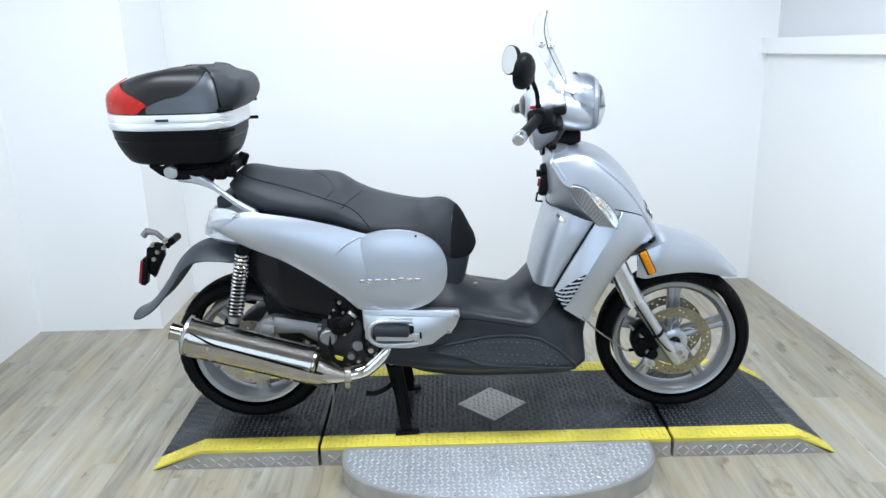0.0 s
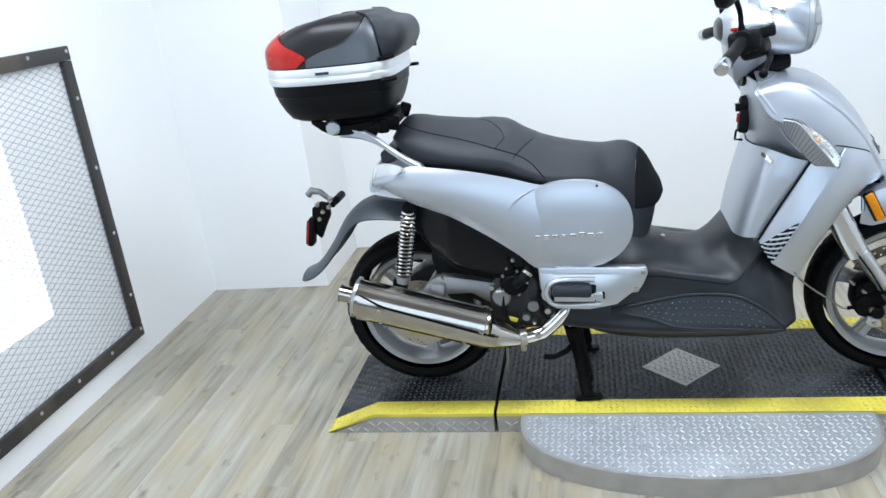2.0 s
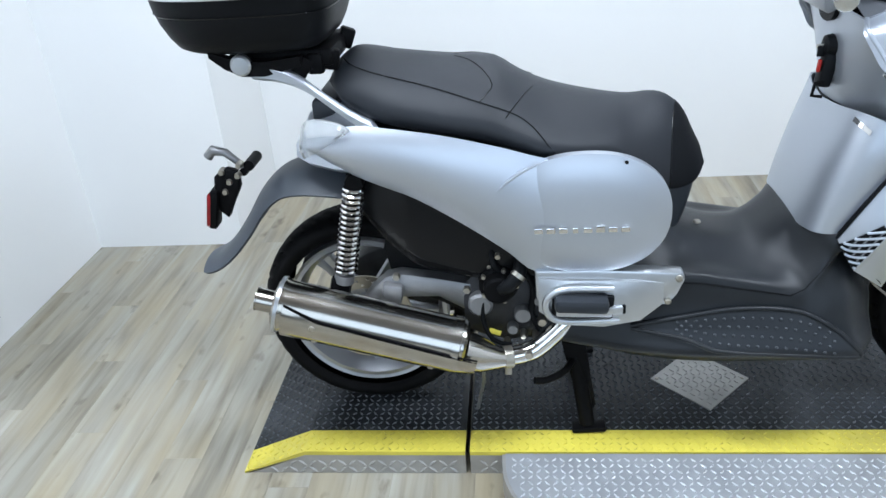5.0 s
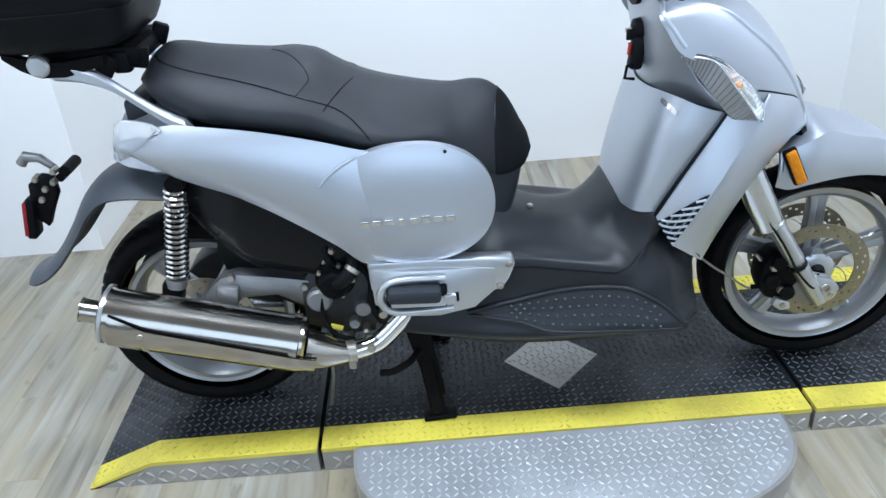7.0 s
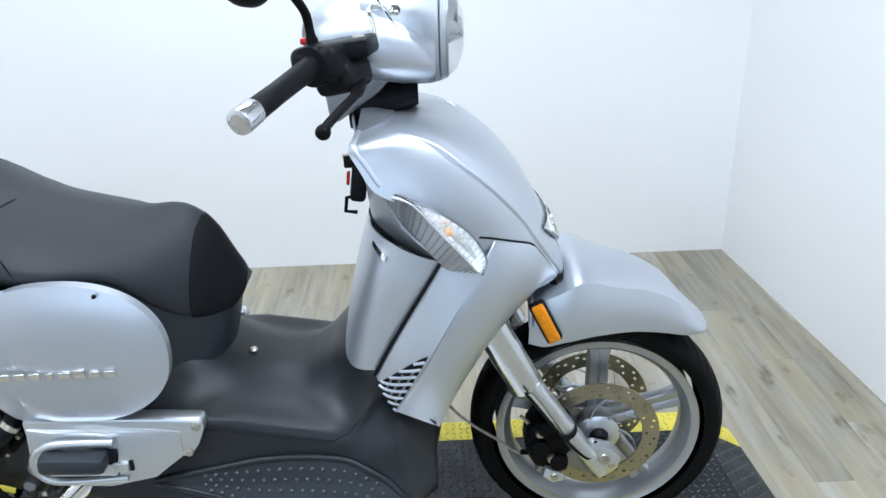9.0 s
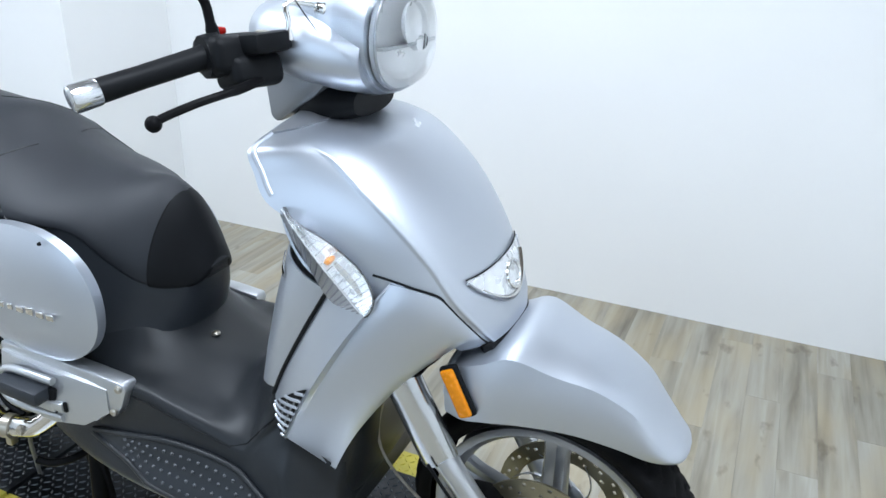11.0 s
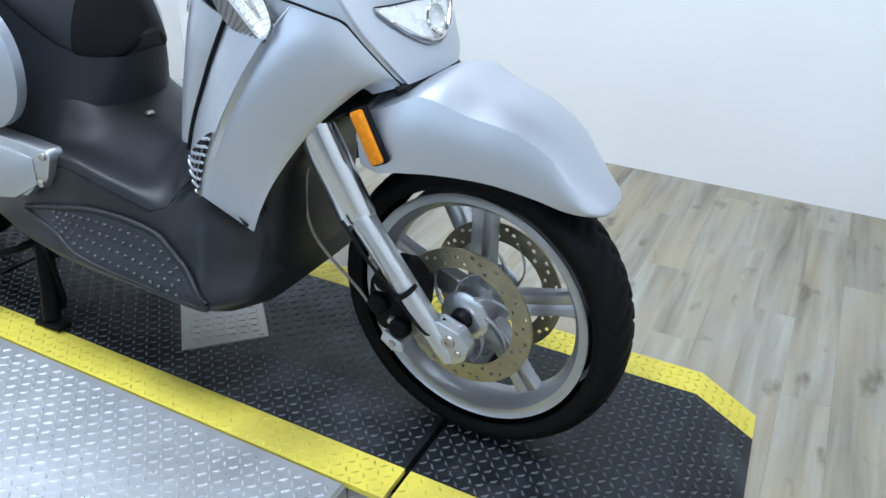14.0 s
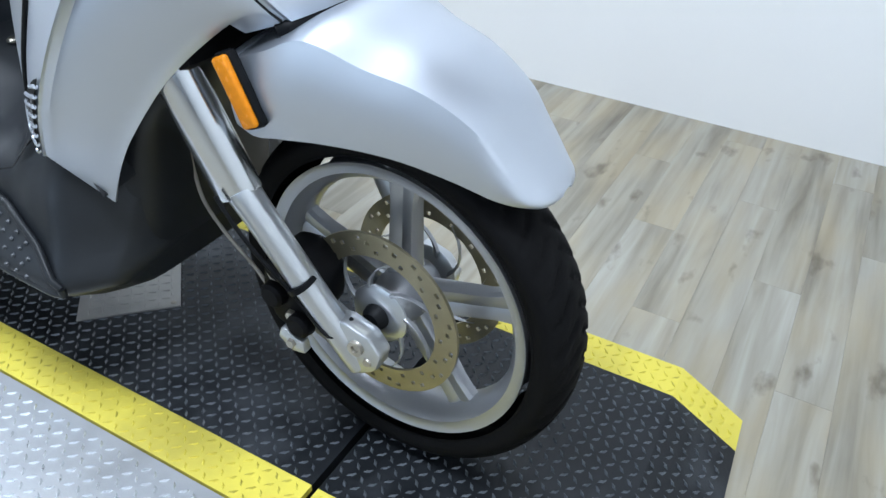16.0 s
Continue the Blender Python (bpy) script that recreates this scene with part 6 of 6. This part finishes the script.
# ---- handlebar, headlamp pod, screen and mirrors ----
HB_C = Vector((1.10, 0, 1.10))
for side in (-1, 1):
    g0, g1 = Vector((1.015, side * 0.21, 1.118)), Vector((0.932, side * 0.392, 1.078))
    bar = part("handlebar", tube([(1.11, side * 0.04, 1.10), (1.07, side * 0.12, 1.115), g0], 0.012, 14), BLACK_METAL, scooter)
    part("grip", tube([g0.lerp(g1, u) for u in (0, 0.05, 0.5, 0.8, 0.82)], [0.0195, 0.0175, 0.0165, 0.0175, 0.016], 20), BLACK_PLASTIC, bar, "ribbed rubber grip")
    d = (g1 - g0).normalized()
    part("bar_end", tube([g0.lerp(g1, u) for u in (0.8, 0.805, 0.815, 0.965, 0.985, 0.992, 0.992, 0.978, 0.978)], [0.012, 0.0185, 0.0192, 0.0196, 0.0188, 0.0165, 0.0125, 0.0115, 0.002], 24), POLISHED, bar, "chromed bar end weight")
    h0 = Vector((1.035, side * 0.175, 1.118))
    hs_ = part("switch_housing", block((0.085, 0.10, 0.058), Matrix.Translation(h0) @ pose(0, 0, 0, 0, -8, side * 24), 0.016, segs=3), BLACK_PLASTIC, bar, "black switch housing")
    part("lower_shell", block((0.07, 0.085, 0.05), Matrix.Translation(h0 + Vector((0.022, -side * 0.004, -0.024))) @ pose(0, 0, 0, 0, -14, side * 24), 0.015, segs=3), BLACK_PLASTIC, hs_)
    part("throttle_drum", tube([h0.lerp(g0, 0.6) + Vector((0, side * 0.0, 0)), g0.lerp(g1, 0.04)], [0.034, 0.031], 22), BLACK_PLASTIC, hs_)
    part("reservoir", block((0.075, 0.07, 0.03), pose(1.072, side * 0.165, 1.136, 0, -8, side * 12), 0.008), BLACK_PLASTIC, hs_, "brake fluid reservoir")
    part("reservoir_screw", revolve([(0, 0.018), (0.010, 0.018), (0.011, 0.014), (0.011, 0), (0, 0)], (1.085, side * 0.17, 1.137), 14, "z"), STEEL, hs_)
    if side < 0:
        part("red_switch", block((0.018, 0.014, 0.01), pose(1.002, -0.165, 1.148), 0.003), RED_LENS, hs_, "red stop switch")
    lv = spline([(1.085, side * 0.185, 1.086), (1.082, side * 0.235, 1.080), (1.065, side * 0.295, 1.072), (1.046, side * 0.342, 1.060), (1.040, side * 0.358, 1.053)], 20)
    lev = part("brake_lever", tube(lv, [0.010] * 6 + [0.008] * 13 + [0.008], 10, flat=0.7), BLACK_METAL, bar, "black brake lever")
    b = bmesh.new()
    bmesh.ops.create_uvsphere(b, u_segments=14, v_segments=8, radius=0.0115, matrix=Matrix.Translation((1.040, side * 0.358, 1.053)))
    part("lever_ball", b, BLACK_METAL, lev)
    # mirror
    far_turn = Matrix.Translation(HB_C) @ Matrix.Rotation(radians(-10 if side > 0 else 0), 4, "Z") @ Matrix.Translation(-HB_C)
    stalk = spline([(1.018, side * 0.195, 1.135), (1.014, side * 0.198, 1.165), (1.010, side * 0.203, 1.195), (0.998, side * 0.225, 1.222), (0.985, side * 0.262, 1.245)], 18)
    st = part("mirror_stalk", tube(stalk, [0.0095] * 4 + [0.0072] * 14, 10), BLACK_METAL, scooter, "black round mirror on a bent stalk")
    mc = Vector((0.958, side * 0.318, 1.268))
    face = Matrix.Translation(mc) @ pose(0, 0, 0, 0, 12, side * 31)

    def mirror_ring(depth, k):
        ring = []
        for q in range(36):
            a = 2 * math.pi * q / 36
            yy, zz = 0.055 * k * math.cos(a), (0.057 if math.sin(a) > 0 else 0.053) * k * math.sin(a)
            ring.append(face @ Vector((depth, yy, zz + 0.12 * yy * side)))
        return ring
    part("shell", loft([mirror_ring(d_, k_) for d_, k_ in ((-0.010, 0.93), (-0.012, 0.985), (-0.006, 1.0), (0.006, 0.96), (0.016, 0.80), (0.022, 0.52), (0.024, 0.2))]), BLACK_PLASTIC, st)
    part("glass", loft([mirror_ring(-0.0125, 0.2), mirror_ring(-0.0127, 0.94), mirror_ring(-0.0105, 0.94)]), MIRROR, st, "mirror glass")
    part("ball_joint", revolve([(0, -0.012), (0.009, -0.01), (0.012, 0), (0.009, 0.01), (0, 0.012)], (0.985, side * 0.264, 1.246), 14), BLACK_METAL, st)

    if side > 0:
        for ob, share in ((bar, 1.0), (st, 0.35)):
            turn = Matrix.Identity(4).lerp(far_turn, share)
            for o in [ob] + [c for c in ob.children] + [g for c in ob.children for g in c.children]:
                o.data.transform(turn)

# headlamp pod
def pod_ring(x, w, z0, z1, n=40, top_w=1.0):
    zc, h = (z0 + z1) / 2, (z1 - z0) / 2
    out = []
    for k in range(n):
        a = 2 * math.pi * k / n
        c, s = math.cos(a), math.sin(a)
        out.append((x, w * math.copysign(abs(c) ** 0.8, c) * (1 if s < 0 else 1 - (1 - top_w) * s), zc + h * math.copysign(abs(s) ** 0.85, s)))
    return out


pod = part("headlamp_pod", loft([pod_ring(*r) for r in ((0.984, 0.03, 1.125, 1.150), (0.990, 0.075, 1.100, 1.168), (1.01, 0.105, 1.082, 1.186), (1.05, 0.128, 1.068, 1.200), (1.10, 0.134, 1.058, 1.198), (1.15, 0.126, 1.050, 1.186), (1.19, 0.112, 1.050, 1.172), (1.205, 0.104, 1.054, 1.165))]), SILVER, scooter, "silver headlamp and instrument pod", sharp=55)
part("instrument_glass", loft([pod_ring(*r) for r in ((0.980, 0.045, 1.110, 1.158), (0.990, 0.07, 1.102, 1.170))]), GLOSS_BLACK, pod, "dark instrument panel")
part("hood", loft([pod_ring(*r) for r in ((1.085, 0.095, 1.16, 1.218), (1.11, 0.102, 1.13, 1.234), (1.15, 0.106, 1.08, 1.238), (1.19, 0.104, 1.07, 1.228), (1.210, 0.098, 1.066, 1.213))]), SILVER, pod, "silver lamp hood", sharp=55)
part("lamp_bowl", loft([pod_ring(*r) for r in ((1.212, 0.085, 1.070, 1.208), (1.222, 0.088, 1.068, 1.210), (1.214, 0.07, 1.082, 1.195), (1.19, 0.02, 1.12, 1.14))]), REFLECTOR, pod, "bright lamp reflector")
part("lens", loft([pod_ring(*r) for r in ((1.165, 0.116, 1.046, 1.244), (1.20, 0.114, 1.046, 1.241), (1.226, 0.106, 1.053, 1.229), (1.244, 0.09, 1.066, 1.206), (1.256, 0.06, 1.090, 1.175), (1.260, 0.02, 1.120, 1.145))], caps=False), CLEAR, pod, "clear domed headlamp lens", sharp=60)
part("lens_rim", tube([(x, y, z) for x, y, z in pod_ring(1.224, 0.090, 1.066, 1.212)] + [pod_ring(1.224, 0.090, 1.066, 1.212)[0]], 0.0022, 8), BRUSHED, pod)
part("low_beam_bowl", revolve([(0.036, 0.024), (0.03, 0.01), (0.01, 0.0), (0, 0)], (1.215, 0, 1.155), 28, "x"), REFLECTOR, pod)
part("beam_divider", block((0.012, 0.15, 0.005), pose(1.222, 0, 1.128), 0.002), BRUSHED, pod)
part("pod_neck", loft([pod_ring(x, w, z0, z1) for x, w, z0, z1 in ((1.05, 0.05, 0.965, 1.06), (1.07, 0.07, 0.97, 1.06), (1.12, 0.08, 0.99, 1.062), (1.175, 0.07, 1.01, 1.06))]), BLACK_PLASTIC, scooter, "black steering neck cover")
part("neck_cover", prism([(1.005, 1.10), (1.12, 1.10), (1.13, 1.066), (1.105, 1.040), (1.06, 1.010), (1.030, 0.990), (1.018, 1.0)], -0.075, 0.075, bevel=0.014), SILVER_DARK, scooter, "grey column cover")
# windscreen
w_mid = spline([(1.188, 1.105), (1.160, 1.170), (1.120, 1.250), (1.085, 1.325), (1.066, 1.385), (1.062, 1.445)], 31)
w_half = curve([(0, 0.10), (0.25, 0.135), (0.5, 0.15), (0.8, 0.142), (0.93, 0.112), (1, 0.07)])


def screen(u, v):
    p = w_mid[min(30, int(u * 30 + 0.5))]
    s = 2 * v - 1
    w = w_half(u)
    return (p.x - 0.040 * (s * w / 0.17) ** 2, s * w, p.y - 0.01 * s * s * u)


ws = part("windscreen", sheet(screen, 30, 24, 0.003), CLEAR, scooter, "clear acrylic fly screen")
ws.visible_shadow = False
for side in (-1, 1):
    for u in (0.22, 0.62):
        c = Vector(screen(u, 0.5 + side * 0.36))
        br = part("screen_bolt", revolve([(0, -0.012), (0.010, -0.012), (0.012, -0.008), (0.012, 0.006), (0.006, 0.012), (0, 0.012)], c, 14, "x"), CHROME, ws)
    part("screen_stay", tube(spline([Vector(screen(0.22, 0.5 + side * 0.36)) + Vector((-0.012, 0, 0.004)), (1.102, side * 0.130, 1.19), (1.108, side * 0.138, 1.165), (1.110, side * 0.140, 1.140)], 14), [0.0045] * 11 + [0.006, 0.0075, 0.0075], 10), CHROME, ws, "slim bright screen stay")

# ---- top case ----
case = thing("top_case", "black and grey motorcycle top case with a silver band", "top case", (-0.16, 0, 0.985))


def case_ring(z, k, grow=0.0, n=72, kx=None):
    kx = kx or k
    ring = []
    for q in range(n):
        a = 2 * math.pi * q / n
        c, s = math.cos(a), math.sin(a)
        front = c > 0
        e = 0.34 if front else 0.72
        x = -0.150 + ((0.185 if front else 0.243) * kx + grow) * math.copysign(abs(c) ** (0.5 if front else 0.8), c)
        y = (0.208 * k + grow) * math.copysign(abs(s) ** (0.42 if front else 0.78), s)
        ring.append((x, y, z))
    return ring


case_base = part("base", loft([case_ring(z, k, 0, kx=kx) for z, k, kx in ((0.990, 0.55, 0.55), (0.991, 0.74, 0.74), (0.998, 0.80, 0.80), (1.02, 0.865, 0.865), (1.05, 0.915, 0.925), (1.08, 0.952, 0.962), (1.115, 0.972, 0.985))]), BLACK_PLASTIC, case, "black lower case shell", sharp=50)
part("groove", loft([case_ring(1.070, 0.940, 0.003), case_ring(1.073, 0.944, 0.004)], caps=False), GLOSS_BLACK, case_base)
part("band", loft([case_ring(z, k) for z, k in ((1.108, 0.96), (1.108, 1.0), (1.112, 1.008), (1.128, 1.010), (1.1305, 1.004), (1.133, 1.008), (1.152, 1.006), (1.157, 0.998), (1.157, 0.95))]), SATIN, case, "brushed silver band round the case", sharp=30)
l_k = curve([(0, 0.985), (0.25, 0.965), (0.5, 0.90), (0.7, 0.80), (0.85, 0.66), (0.95, 0.46), (1.0, 0.22)])


l_r = curve([(0, 0.985), (0.27, 0.965), (0.42, 0.85), (0.57, 0.69), (0.78, 0.42), (0.92, 0.2), (1.0, 0.08)])


def lid_z(h):
    return 1.157 + 0.140 * math.sin(h * math.pi / 2) ** 0.95


def lid(h, a, lift=0.0):
    """A place on the lid: h from rim to crown, a the way round (0 is the front)."""
    k = l_k(h)
    c, s = math.cos(a), math.sin(a)
    front = c > 0
    kf = k if not front else 0.6 * k + 0.4 * min(1, 1.05 - 0.15 * h)
    x = -0.150 + ((0.185 * (0.62 + 0.38 * kf) * kf) if front else 0.243 * l_r(h)) * math.copysign(abs(c) ** (0.5 if front else 0.8), c) + lift * c
    y = 0.208 * k * math.copysign(abs(s) ** (0.42 if front else 0.78), s) + lift * s
    return Vector((x, y, lid_z(h) + lift * (0.2 + h) - 0.012 * max(0, -c) * h))


part("lid", loft([[lid(h, 2 * math.pi * q / 72) for q in range(72)] for h in (0, 0.03, 0.1, 0.2, 0.3, 0.4, 0.5, 0.6, 0.7, 0.8, 0.88, 0.95, 1.0)]), LID_BLACK, case, "satin black domed lid", sharp=50)
for side in (-1, 1):
    # grey flank: triangular panel from the rear corner up to the front top
    part("flank", sheet(lambda u, v: lid(0.015 + v * (0.105 + 0.70 * u ** 1.15), side * radians(101 - 58 * u), 0.0015), 28, 12, 0.002), FLANK, case, "grey satin lid flank")
    part("seam", tube([lid(0.12 + 0.70 * u ** 1.15, side * radians(101 - 58 * u), 0.002) for u in (k / 16 for k in range(17))], 0.0018, 6), GLOSS_BLACK, case)
    part("tail_lens", sheet(lambda u, v: lid(0.015 + v * (0.105 + 0.47 * u ** 0.7), side * radians(100 + 8 * (1 - v) * (1 - u) + 62 * u), 0.0022), 20, 10, 0.003), RED_LENS, case, "red triangular tail lens")
    for z, k in ((1.165, 0.99), (1.100, 0.975)):
        part("hinge_pin", rod((0.005, side * 0.185, z), (0.048, side * 0.165, z + 0.003), 0.006, 12), BLACK_METAL, case)
pad_front = curve([(0, 0.014), (0.2, 0.040), (0.45, 0.052), (0.75, 0.050), (0.92, 0.030), (1, 0.004)])
pad_edge = curve([(0, 36), (0.25, 41), (0.5, 42), (0.75, 45), (1, 52)])


def backrest(u, v, lift=0.0):
    """Cushion over the front of the lid: u from rim to crown, v across; it stands proud of the lid and rolls in at its border."""
    q = 2 * v - 1
    h = 0.01 + 0.93 * u
    p = lid(h, radians(pad_edge(u)) * q, 0)
    roll = max(0, 1 - abs(q) ** 5) ** 0.5
    ends = min(1, u / 0.06 + 0.15, (1 - u) / 0.16 + 0.02)
    return p + Vector((pad_front(u) * max(0.15, 1 - abs(q) ** 3), 0.012 * q * roll, -0.026 * u)) * roll * ends + Vector((0.003, 0.004 * q, 0.002))


rest = part("backrest_pad", sheet(backrest, 30, 48, 0.004), VINYL, case, "black padded passenger backrest", sharp=60)
for q in (0.0, 1.0):
    part("welt", tube([Vector(backrest(k / 24, q)) for k in range(25)], 0.0032, 8), GLOSS_BLACK, rest)
part("welt", tube([Vector(backrest(1, k / 24)) for k in range(25)], 0.0032, 8), GLOSS_BLACK, rest)
part("badge", block((0.042, 0.003, 0.008), pose(-0.165, -0.2105, 1.141), 0.001), GREY_PLASTIC, case)

# ---- floor boards ----
plank_mesh = {}


def plank(x, y0, y1, wdt):
    key = round(y1 - y0, 3)
    if key not in plank_mesh:
        bm = block((wdt - 0.0003, key - 0.0003, 0.006), pose(0, 0, 0), 0.0002, segs=1)
        me = bpy.data.meshes.new("plank")
        bm.to_mesh(me)
        bm.free()
        me.materials.append(PLANK)
        plank_mesh[key] = me
    ob = new("plank", plank_mesh[key])
    ob.parent = floor
    ob.location = (x, (y0 + y1) / 2, FLOOR - 0.003)


PW, PL = 0.106, 0.94
col = 0
x = XL - 0.04
while x < XR + 0.15:
    y = YF - PL * ((col * 0.37) % 1.0)
    while y < YB:
        a, b = max(y, YF), min(y + PL, YB)
        if b - a > 0.02:
            plank(x + PW / 2, round(a, 3), round(b, 3), PW)
        y += PL
    x += PW
    col += 1
